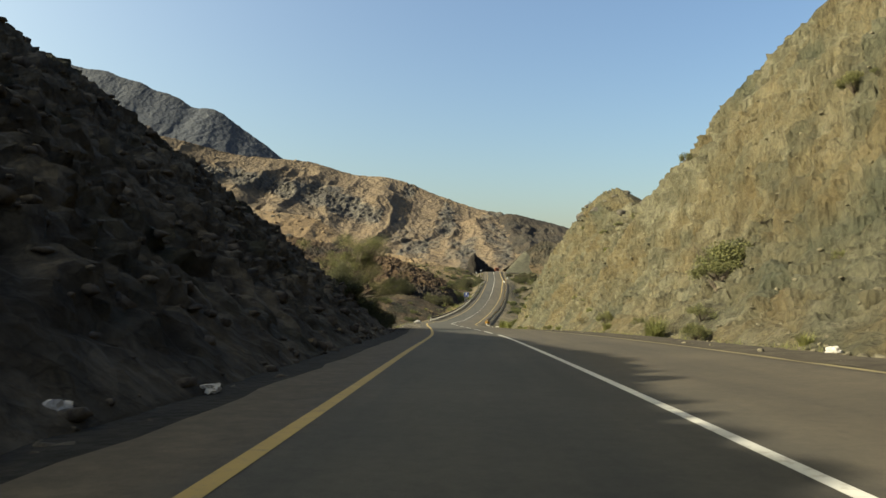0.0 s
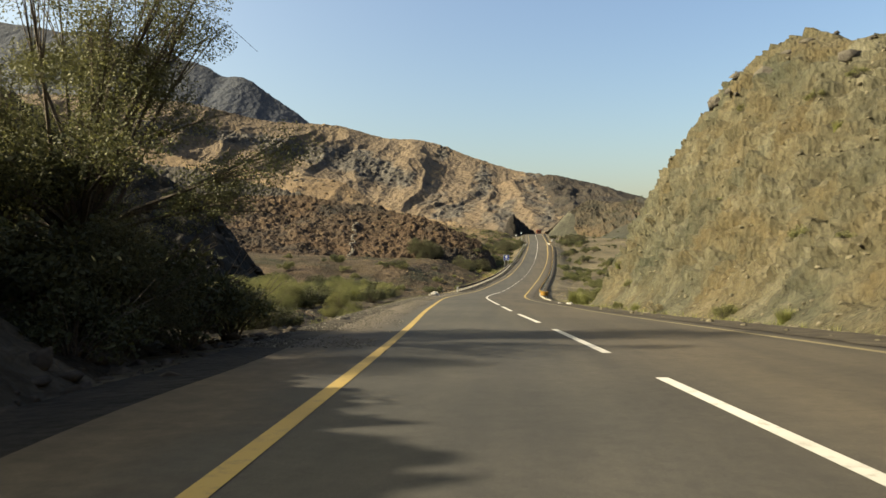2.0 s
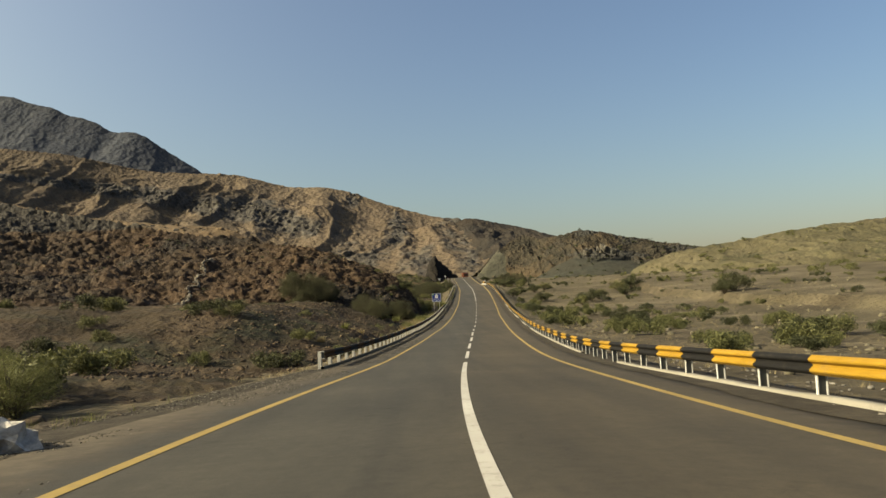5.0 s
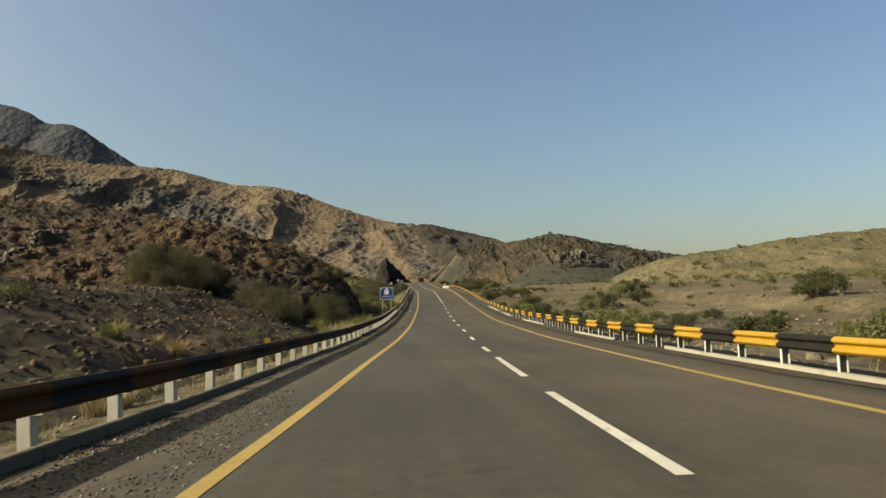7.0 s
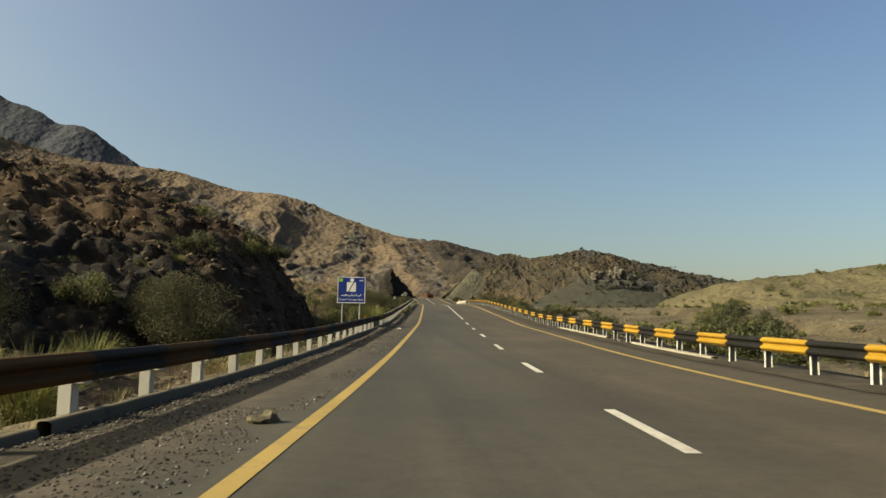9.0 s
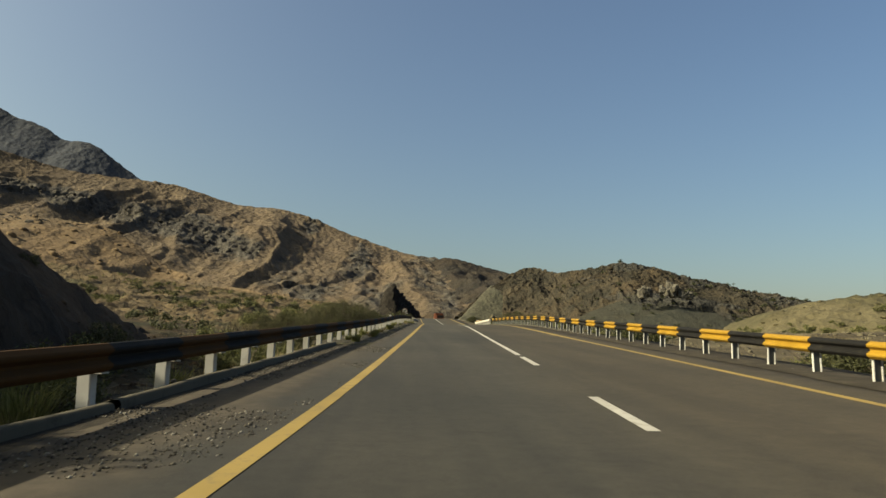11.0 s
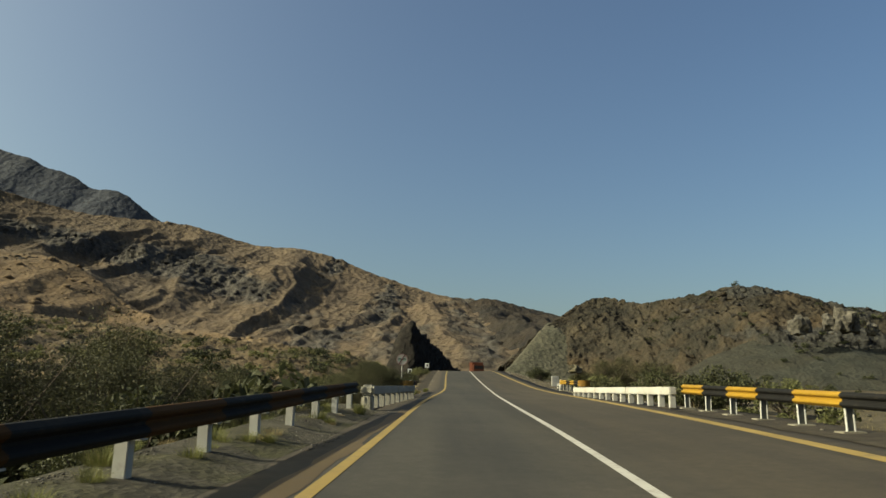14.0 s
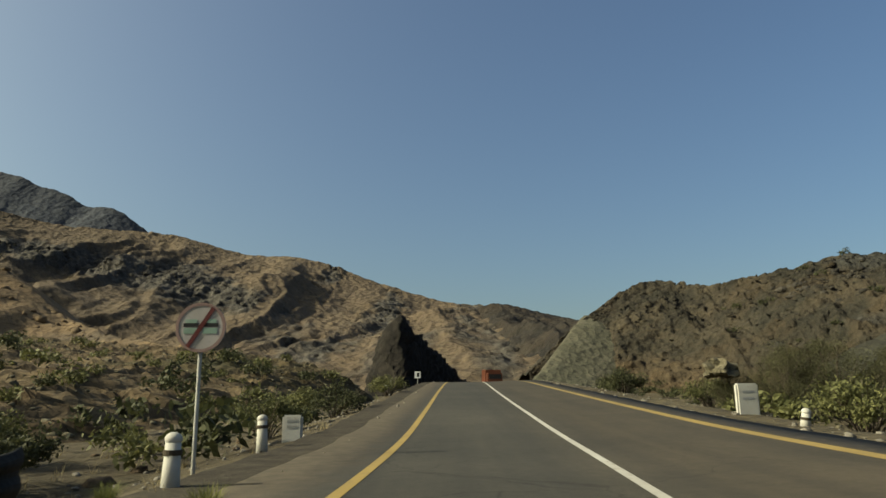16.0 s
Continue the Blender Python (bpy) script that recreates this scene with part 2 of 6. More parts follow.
    soil = ramp_node(n, l, noise_node(n, l, v, 3.0, 9, 0.72), [(0.3, (0.024, 0.020, 0.014)), (0.5, (0.044, 0.036, 0.026)), (0.72, (0.070, 0.058, 0.041))])
    col = mix_node(n, l, edge, col, soil)
    grit = noise_node(n, l, v, 60, 3, 0.6)
    col = mix_node(n, l, 0.4, col, ramp_node(n, l, grit, [(0.3, (0.6, 0.6, 0.6)), (0.7, (1.3, 1.3, 1.3))]), "MULTIPLY")
    l.new(col, b.inputs["Base Color"])
    l.new(bump_node(n, l, grit, 0.4, 0.006), b.inputs["Normal"])
    return m


def line_material(name, colour, worn):
    m, n, l, b = mat(name, 0.75, 0, 0.3)
    v = coords(n, l)
    colour, worn = tuple(0.8 * k for k in colour), tuple(0.78 * k for k in worn)
    f = ramp_node(n, l, noise_node(n, l, v, 5, 9, 0.75), [(0.52, (0, 0, 0)), (0.66, (0.75, 0.75, 0.75))])
    g = ramp_node(n, l, noise_node(n, l, v, 0.5, 3), [(0.3, (0.75, 0.74, 0.72)), (0.7, (1, 1, 1))])
    l.new(mix_node(n, l, f, mix_node(n, l, 1.0, colour, g, "MULTIPLY"), worn), b.inputs["Base Color"])
    return m


ASPHALT = asphalt_material()
LINE_YELLOW = line_material("yellow_line_paint", (0.34, 0.24, 0.070), (0.17, 0.13, 0.07))
LINE_WHITE = line_material("white_line_paint", (0.50, 0.48, 0.43), (0.2, 0.18, 0.15))


# ---- numbers of the place ----
def smooth_curve(pairs, step=1.0, width=21):
    """A table of y and value, made smooth along y."""
    ys = np.arange(-120.0, 760.0, step)
    v = np.interp(ys, [p[0] for p in pairs], [p[1] for p in pairs])
    pad = width // 2
    k = np.hanning(width + 2)[1:-1]
    v = np.convolve(np.pad(v, pad, mode="reflect", reflect_type="odd"), k / k.sum(), "valid")
    return lambda y: np.interp(y, ys, v)


# road: centre line, height and crossfall (rise to the right) along y
ROAD_X = smooth_curve([(-120, 2.5), (0, 2.5), (10, 2.44), (38, 1.90), (51, 1.00), (59, 0.38), (63, 0.10), (69, -0.5), (82, -1.37), (91, -2.0), (104, -2.75), (116, -2.85), (130, -2.2), (147, -1.05), (156, -0.35), (171, 0.75), (190, 2.35), (203, 3.35), (214, 4.15), (228, 5.2), (250, 6.8), (279, 8.53), (300, 9.62), (321, 10.6), (334, 11.0), (345, 11.45), (354, 11.92), (367, 12.58), (400, 13.1), (432, 13.8), (470, 16.0), (520, 20.5), (600, 30), (760, 55)])
ROAD_Z = smooth_curve([(-120, 7.7), (0, -1.1), (8, -1.69), (21, -2.64), (42, -4.23), (64, -5.91), (86, -7.62), (113, -9.75), (133, -11.15), (140, -11.58), (150, -12.0), (162, -12.45), (184, -12.98), (206, -13.15), (217, -13.1), (245, -12.55), (273, -11.43), (295, -10.47), (310, -10.05), (325, -9.72), (334, -9.55), (341, -9.42), (352, -9.28), (360, -9.15), (370, -8.9), (385, -8.15), (400, -7.35), (418, -6.4), (432, -5.85), (445, -5.65), (460, -5.9), (520, -8.2), (600, -11), (760, -15)], width=15)
BANK = smooth_curve([(-120, 0.06), (0, 0.06), (31, 0.045), (53, 0.022), (75, -0.03), (95, -0.05), (140, -0.03), (160, -0.003), (195, 0.018), (273, 0.035), (352, 0.035), (760, 0.0)])


def smoothstep(a, b, x):
    t = np.clip((np.asarray(x, float) - a) / (b - a), 0, 1)
    return t * t * (3 - 2 * t)


# ---- noise on arrays ----
def _hash(ix, iy, iz, seed):
    h = (ix * 374761393 + iy * 668265263 + iz * 2147483647 + seed * 1274126177) & 0xFFFFFFFF
    h = ((h ^ (h >> 13)) * 1274126177) & 0xFFFFFFFF
    h = ((h ^ (h >> 16)) * 2246822519) & 0xFFFFFFFF
    return ((h ^ (h >> 15)) & 0xFFFFFF) / float(0xFFFFFF) * 2 - 1


def vnoise(x, y, z, seed=0):
    """Smooth value noise in -1..1 on arrays."""
    xf, yf, zf = np.floor(x), np.floor(y), np.floor(z)
    ix, iy, iz = xf.astype(np.int64), yf.astype(np.int64), zf.astype(np.int64)
    fx, fy, fz = x - xf, y - yf, z - zf
    fx, fy, fz = (f * f * f * (f * (f * 6 - 15) + 10) for f in (fx, fy, fz))
    out = 0
    for a in (0, 1):
        for b in (0, 1):
            for c in (0, 1):
                w = (fx if a else 1 - fx) * (fy if b else 1 - fy) * (fz if c else 1 - fz)
                out = out + w * _hash(ix + a, iy + b, iz + c, seed)
    return out


def fbm(x, y, z, octaves=4, seed=0, ridged=False, gain=0.5):
    out, amp, tot = 0, 1.0, 0
    for k in range(octaves):
        v = vnoise(x * 2.03**k + 17.1 * k, y * 2.03**k + 9.7 * k, z * 2.03**k, seed + k)
        out = out + amp * (1 - 2 * np.abs(v) if ridged else v)
        tot += amp
        amp *= gain
    return out / tot


def cells(x, y, z, seed=0):
    """Cell noise on arrays: distance to the nearest seed point and that cell's own number, -1..1."""
    ix, iy, iz = (np.floor(a).astype(np.int64) for a in (x, y, z))
    best, value = np.full(x.shape, 9.0), np.zeros(x.shape)
    for a in (-1, 0, 1):
        for b in (-1, 0, 1):
            for c in (-1, 0, 1):
                jx, jy, jz = ix + a, iy + b, iz + c
                d = (jx + 0.5 + 0.45 * _hash(jx, jy, jz, seed) - x) ** 2 + (jy + 0.5 + 0.45 * _hash(jx, jy, jz, seed + 1) - y) ** 2 + (jz + 0.5 + 0.45 * _hash(jx, jy, jz, seed + 2) - z) ** 2
                near = d < best
                best = np.where(near, d, best)
                value = np.where(near, _hash(jx, jy, jz, seed + 3), value)
    return np.sqrt(best), value


def blocks(x, y, z, size, seed=0):
    """Broken rock: each block stands in or out by its own amount, with notches between; about -1..1."""
    w = 0.35 * vnoise(x / size * 0.8, y / size * 0.8, z / size * 0.8, seed + 31)
    d, v = cells(x / size + w, y / size - w, z / size * 1.3 + w, seed)
    d2, v2 = cells(x / size * 2.6 + w, y / size * 2.6 + w, z / size * 3.2, seed + 7)
    return 0.6 * v - 0.55 * (d - 0.45) + 0.3 * v2 - 0.3 * (d2 - 0.45)


# ---- mesh helpers ----
def mesh_ob(name, verts, faces, material, parent=None, smooth=False):
    me = bpy.data.meshes.new(name)
    verts = np.asarray(verts, np.float32).reshape(-1, 3)
    if isinstance(faces, np.ndarray):
        me.vertices.add(len(verts))
        me.vertices.foreach_set("co", verts.ravel())
        k = faces.shape[1]
        me.loops.add(faces.size)
        me.loops.foreach_set("vertex_index", faces.astype(np.int32).ravel())
        me.polygons.add(len(faces))
        me.polygons.foreach_set("loop_start", np.arange(0, faces.size, k, dtype=np.int32))
        me.update(calc_edges=True)
    else:
        me.from_pydata(verts.tolist(), [], faces)
    if smooth:
        me.polygons.foreach_set("use_smooth", np.ones(len(me.polygons), bool))
    me.materials.append(material)
    ob = new(name, me)
    ob.parent = parent
    return ob


def grid_faces(rows, cols):
    i = np.arange(rows * cols).reshape(rows, cols)
    return np.stack([i[:-1, :-1], i[:-1, 1:], i[1:, 1:], i[1:, :-1]], -1).reshape(-1, 4)


def sheet(name, X, Y, Z, material, parent=None, smooth=False):
    return mesh_ob(name, np.stack([X, Y, Z], -1), grid_faces(*X.shape), material, parent, smooth)


def part(name, bm, material, parent=None, label="", smooth=False):
    me = bpy.data.meshes.new(name)
    bm.to_mesh(me)
    bm.free()
    if smooth:
        me.polygons.foreach_set("use_smooth", np.ones(len(me.polygons), bool))
    me.materials.append(material)
    ob = new(name, me)
    ob.parent = parent
    if label:
        tagged(ob, label)
    return ob


def box_bm(sx, sy, sz, at=(0, 0, 0), bevel=0.0, bm=None):
    """A box that stands on its base at the given place."""
    bm = bm or bmesh.new()
    r = bmesh.ops.create_cube(bm, size=1.0)
    for v in r["verts"]:
        v.co = Vector((v.co.x * sx + at[0], v.co.y * sy + at[1], (v.co.z + 0.5) * sz + at[2]))
    if bevel:
        es = list({e for v in r["verts"] for e in v.link_edges})
        bmesh.ops.bevel(bm, geom=es, offset=bevel, segments=2, affect="EDGES")
    return bm


def cyl_bm(r, h, at=(0, 0, 0), seg=16, r2=None, axis="Z", bm=None):
    bm = bm or bmesh.new()
    res = bmesh.ops.create_cone(bm, cap_ends=True, segments=seg, radius1=r, radius2=r if r2 is None else r2, depth=h)
    turn = {"Z": Matrix(), "X": Matrix.Rotation(radians(90), 4, "Y"), "Y": Matrix.Rotation(radians(-90), 4, "X")}[axis]
    for v in res["verts"]:
        v.co = turn @ v.co + Vector(at)
    return bm


def empty(name, m=None, **tags):
    ob = new(name)
    ob.empty_display_size = 0.1
    if m is not None:
        ob.matrix_basis = m
    return tagged(ob, **tags)


# ---- ground ----
def valley(y):
    """Height of the valley floor away from the road."""
    return np.interp(y, [-120, 0, 60, 110, 150, 200, 260, 330, 400, 470, 560, 700, 900, 4500], [9, -1, -6.0, -10.2, -12.9, -14.3, -13.8, -11.3, -8.6, -7.0, -10, -10, 6, 10])


def ground_height(x, y):
    u = x - ROAD_X(y)
    a = np.abs(u)
    near = ROAD_Z(y) + BANK(y) * np.clip(u, 0, 7) - 0.10
    drop = np.where(u < 0, smoothstep(6.0, 10.5, a), smoothstep(6.2, 11.5, a))
    far = valley(y) + 0.35 * fbm(x * 0.05, y * 0.05, 0 * x, 4, 5) * smoothstep(7, 25, a)
    # gravel wash beside the road on the left, dug 0.8 m
    wash = 0.9 * np.exp(-(((u + 9.5) / 2.0) ** 2)) * smoothstep(58, 70, y) * (1 - smoothstep(100, 112, y))
    far = far + smoothstep(30, 75, u) * smoothstep(140, 230, y) * (1 - smoothstep(360, 420, y)) * 1.6
    # eroded terrace bank across the valley on the right
    far = far + 1.3 * smoothstep(0, 1.2, u - 46 + 7 * fbm(y * 0.03, 0 * y, 0 * y, 3, 9)) * smoothstep(150, 175, y) * (1 - smoothstep(330, 350, y))
    rough = 0.10 * fbm(x * 0.5, y * 0.5, 0 * x, 4, 7) * smoothstep(5.8, 8, a) + 0.04 * fbm(x * 2, y * 2, 0 * x, 2, 8) * smoothstep(5.6, 7, a)
    return near * (1 - drop) + far * drop + rough - wash


def steps(*spans):
    """Numbers from spans of (start, end, step), with the last end."""
    return np.concatenate([np.arange(a, b, s) for a, b, s in spans] + [[spans[-1][1]]])


gu = steps((-4000, -800, 400), (-800, -200, 60), (-200, -60, 8), (-60, -25, 1.5), (-25, 25, 0.42), (25, 70, 1.2), (70, 200, 6), (200, 800, 60), (800, 4000, 400))
gy = steps((-400, -60, 30), (-60, -10, 3), (-10, 400, 0.8), (400, 560, 3), (560, 1200, 25), (1200, 4500, 300))
GY, GU = np.meshgrid(gy, gu, indexing="ij")
GX = GU + ROAD_X(GY)
ground = tagged(sheet("ground", GX, GY, ground_height(GX, GY), GROUND, smooth=True), "stony tan desert soil with gravel and dry patches", "ground", kind="structure")

# ---- road ----
def ribbon(name, u0, u1, y0, y1, lift, material, parent=None, cols=2, step=1.0, thick=0.0, wobble=0.0):
    """A strip of the road's surface between two offsets from the centre line."""
    n = max(2, int(round((y1 - y0) / step)) + 1)
    ys = np.linspace(y0, y1, n)
    us = np.linspace(u0, u1, cols) if isinstance(cols, int) else np.array(cols, float)
    Y, U = np.meshgrid(ys, us, indexing="ij")
    if wobble:
        U = U.copy()
        U[:, 0] += wobble * fbm(ys * 0.8, 0 * ys, 0 * ys, 4, 3)
        U[:, -1] += wobble * fbm(ys * 0.8, 0 * ys + 9, 0 * ys, 4, 4)
    Z = ROAD_Z(Y) + BANK(Y) * np.maximum(U, 0) + lift
    X = ROAD_X(Y) + U
    if not thick:
        return sheet(name, X, Y, Z, material, parent, True)
    Z2 = Z.copy()
    X = np.concatenate([X[:, :1], X, X[:, -1:]], 1)
    Y = np.concatenate([Y[:, :1], Y, Y[:, -1:]], 1)
    Z = np.concatenate([Z2[:, :1] - thick, Z2, Z2[:, -1:] - thick], 1)
    return sheet(name, X, Y, Z, material, parent)


road = tagged(ribbon("road", -5.35, 5.2, -100, 640, 0.0, ASPHALT, None, (-5.35, -4.2, -2.5, -1, 0, 1, 2.5, 4.2, 5.2), 1.0, 0.12, 0.14), "worn grey-brown asphalt two-lane mountain road", "road", kind="structure")
co = np.empty(len(road.data.vertices) * 3, np.float32)
road.data.vertices.foreach_get("co", co)
co = co.reshape(-1, 3)
road.data.attributes.new("offset", "FLOAT", "POINT").data.foreach_set("value", (co[:, 0] - ROAD_X(co[:, 1])).astype(np.float32))


def painted(name, u, width, y0, y1, material, label, lift=0.006, step=1.0):
    ob = ribbon(name, u - width / 2, u + width / 2, y0, y1, lift, material, None, 2, step)
    return tagged(ob, label, "road marking", kind="structure")


EDGE_L = smooth_curve([(-120, -4.12), (8, -4.11), (16, -4.10), (36, -3.9), (57, -3.64), (79, -3.56), (146, -3.56), (157, -3.64), (179, -3.58), (200, -3.51), (221, -3.54), (279, -3.60), (301, -3.48), (327, -3.68), (361, -3.78), (760, -3.75)])
EDGE_R = smooth_curve([(-120, 4.55), (12, 4.55), (24, 4.6), (63, 3.9), (84, 4.0), (110, 3.75), (148, 3.38), (181, 3.34), (203, 3.28), (226, 3.5), (283, 3.75), (305, 3.6), (329, 4.0), (364, 4.05), (420, 3.75), (760, 3.75)])


def edge_line(name, table, label, wide=0.0, y0=-60.0, y1=620.0, paint=None):
    ys = np.arange(y0, y1 + 0.1, 1.0)
    half = 0.085 + wide * smoothstep(262, 285, ys)[:, None] * (1 - smoothstep(400, 430, ys))[:, None]
    U = table(ys)[:, None] + half * np.array([[-1, 1]])
    Y = np.repeat(ys[:, None], 2, 1)
    ob = sheet(name, ROAD_X(Y) + U, Y, ROAD_Z(Y) + BANK(Y) * np.maximum(U, 0) + 0.006, paint or LINE_YELLOW, None, True)
    tagged(ob, label, "road marking", kind="structure")


edge_line("edge_line_left", EDGE_L, "worn yellow edge line along the verge side")
edge_line("edge_line_right_1", EDGE_R, "dull dust-covered yellow edge line along the far lane", 0.0, -60.0, 104.0, line_material("dusty_yellow_paint", (0.20, 0.165, 0.085), (0.10, 0.085, 0.055)))
edge_line("edge_line_right_2", EDGE_R, "worn yellow edge line along the far lane", 0.075, 104.0)
LINE_FAINT = line_material("faded_yellow_paint", (0.105, 0.072, 0.030), (0.070, 0.058, 0.040))
ob = ribbon("old_edge_line", -4.06, -3.76, 301, 331, 0.004, LINE_FAINT, None, 2, 0.5, 0.0, 0.1)
tagged(ob, "smeared orange remains of an older edge line", "road marking", kind="structure")
VERGE_GREY = rock_material("grey_verge_gravel", (0.036, 0.033, 0.025), (0.078, 0.070, 0.052), (0.145, 0.130, 0.098), None, 0.5, 9.0, (0.085, 0.082, 0.036), 0.4, 0.6)


def verge_bank():
    """Gravel bank that rises from the road's edge to the feet of the upper rail."""
    ys, us = np.arange(262.0, 330.6, 0.4), np.linspace(0, 1, 12)
    Y, Q = np.meshgrid(ys, us, indexing="ij")
    U = -4.55 - 1.75 * Q - 0.12 * (1 - Q) * fbm(Y * 0.7, 0 * Y, 0 * Y, 4, 3)
    up = (0.03 + 0.13 * smoothstep(296, 324, Y)) * smoothstep(0.05, 0.6, Q) + 0.015 * fbm(U * 4, Y * 4, 0 * Y, 3, 8) * np.minimum(Q * 6, 1)
    return sheet("verge_left", ROAD_X(Y) + U, Y, ROAD_Z(Y) + 0.003 + up, VERGE_GREY, None, True)


ob = verge_bank()
tagged(ob, "grey gravel verge with weeds under the rail", "verge", kind="structure")
# Gravel for the stretch below the left cutting, cast shade included in its colours.
VERGE_SHADE = rock_material("shaded_verge_gravel", (0.010, 0.009, 0.0075), (0.021, 0.019, 0.016), (0.042, 0.037, 0.030), None, 0.5, 6.0, None, 0.1, 0.5)
DUSTY = rock_material("dusty_shoulder", (0.036, 0.030, 0.021), (0.064, 0.053, 0.038), (0.105, 0.088, 0.063), None, 0.5, 9.0, None, 0.1, 0.35)
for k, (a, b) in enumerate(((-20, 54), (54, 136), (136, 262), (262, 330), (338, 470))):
    ob = ribbon("shoulder_left_%d" % (k + 1), -6.3 if b < 137 or a > 330 else -5.75, -5.15, a, b, -0.004, DUSTY if a > 50 else VERGE_SHADE, None, 6, 0.5, 0.0, 0.2)
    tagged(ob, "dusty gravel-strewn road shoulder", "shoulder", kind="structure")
ob = tagged(ribbon("shoulder_right", 4.62, 6.2, -20, 330, 0.012, DUSTY, None, 6, 0.5, 0.0, 0.2), "dusty gravel-strewn far shoulder", "shoulder", kind="structure")
painted("centre_line_a", 0, 0.15, -60, 41.3, LINE_WHITE, "solid white centre line through the rock cut")
painted("centre_line_b", 0, 0.15, 81, 135, LINE_WHITE, "solid white centre line round the bend")
painted("centre_line_c", 0, 0.15, 259, 600, LINE_WHITE, "solid white centre line up to the pass")
for y0 in (44.6, 53.6, 62.6, 71.8, 138.3, 147.3, 156.5, 165.3):
    tagged(painted("centre_dash", 0, 0.15, y0, y0 + 6, LINE_WHITE, "long white centre dash on the asphalt", 0.006, 1.0), group="centre dashes")
for k in range(10):
    y0 = 174.2 + 9 * k
    if y0 < 256:
        tagged(painted("centre_dash", 0, 0.15, y0, y0 + 3, LINE_WHITE, "short white centre dash on the asphalt", 0.006, 0.75), group="centre dashes")


# ---- hills ----
HILLS = {}

def ridge_hill(name, ridge, front, back, foot, material, label, nu, nv, ribs=0.10, rib_len=30.0, rock=0.5, rock_len=3.0, power=1.0, back_part=0.25, seed=0, category="hill", lean=(0, -1), chunk=0.0, chunk_amp=0.6, crag=None, crag_size=5.0, crag_amp=1.0):
    """A hill from its crest: the front falls towards the road by `front` metres, the back by `back`."""
    r = np.array(ridge, float)
    s = np.concatenate([[0], np.cumsum(np.hypot(*np.diff(r[:, :2], axis=0).T))])
    q = np.linspace(0, s[-1], nu)
    k = np.hanning(max(3, nu // (2 * len(r)) * 2 + 1) + 2)[1:-1]
    pad = len(k) // 2

    def run(c):
        return np.convolve(np.pad(np.interp(q, s, r[:, c]), pad, mode="reflect", reflect_type="odd"), k / k.sum(), "valid")

    rx, ry, rz = run(0), run(1), run(2)
    ft = np.interp(q, s, np.broadcast_to(front, len(r)))
    lv = np.interp(q, s, np.broadcast_to(foot, len(r)))
    v = np.concatenate([np.linspace(-back_part, 0, max(4, nv // 6))[:-1], np.linspace(0, 1, nv) ** 1.15])
    V = np.broadcast_to(v, (nu, len(v)))
    fall = np.where(V >= 0, V * ft[:, None], V * back / back_part)
    X = rx[:, None] + lean[0] * fall
    Y = ry[:, None] + lean[1] * fall
    pw = np.interp(q, s, np.broadcast_to(power, len(r)))[:, None]
    prof = np.where(V >= 0, 1 - np.clip(V, 0, 1) ** pw, 1 - np.abs(V / back_part) ** 1.2)
    H = (rz - lv)[:, None]
    Z = lv[:, None] + H * prof
    mid = np.clip(4 * prof * (1 - prof), 0, 1) * (V >= 0)
    qq = np.broadcast_to(q[:, None], V.shape)
    rib = fbm(qq / rib_len + 0.35 * fbm(X / rib_len, Y / rib_len, 0 * X, 2, seed + 5), V * 0.9, 0 * V, 5, seed + 1, True)
    Z = Z + ribs * H * rib * mid
    Y = Y + ribs * 0.9 * H * fbm(qq / rib_len, V * 3, Z / rib_len, 3, seed + 2, True) * mid * lean[1]
    d = rock * (0.6 * fbm(X / rock_len, Y / rock_len, Z / rock_len, 5, seed + 3, True, 0.6) + 0.4 * fbm(X / rock_len * 3, Y / rock_len * 3, Z / rock_len * 3, 3, seed + 4))
    Z = Z + d * np.clip(prof * 6, 0.15, 1)
    Y = Y + 0.6 * d * mid * lean[1]
    X = X + 0.5 * rock * fbm(X / rock_len, Y / rock_len + 7, Z / rock_len, 3, seed + 6) * mid
    Z = np.where(V >= 0.985, Z - 1.5, Z)
    if chunk:
        k = chunk_amp * blocks(X, Y, Z, chunk, seed + 60) * np.clip(prof * 5, 0.1, 1)
        Z, Y = Z + 0.7 * k, Y + 0.7 * k * lean[1]
    if crag:
        m = np.clip(crag(X, Y, Z) + 0.28 * fbm(X / crag_size / 2, Y / crag_size / 2, Z / crag_size / 2, 4, seed + 80), 0, 1) * (V > -0.02)
        k = crag_amp * m * (blocks(X, Y, Z, crag_size, seed + 90) + 0.9 * fbm(X / crag_size, Y / crag_size / 3, Z / crag_size / 3, 4, seed + 91, True))
        Z, Y = Z + 0.6 * k, Y + k * lean[1]
    HILLS[name] = np.stack([X, Y, Z], -1)
    ob = sheet(name, X, Y, Z, material)
    if crag:
        ob.data.attributes.new("crag", "FLOAT", "POINT").data.foreach_set("value", m.astype(np.float32).ravel())
    return tagged(ob, label, category, kind="structure")


def range_crags(x, y, z):
    """A band of dark crags along the middle of the slope, upright dark ribs nearer the pass."""
    level = np.interp(x, [-420, -345, -285, -225, -165, -105], [118, 111, 99, 86, 74, 48])
    half = np.interp(x, [-420, -390, -330, -250, -150, -100, -80], [0.1, 5, 10, 15, 19, 12, 0.1])
    band = 0.75 - 0.5 * np.abs(z - level) / half
    ribs = 0.75 * fbm(x / 26, y / 160, z / 160, 3, 730) + 0.05
    return np.where(x < -95, np.maximum(band, 0.55 * ribs), ribs + 0.15)


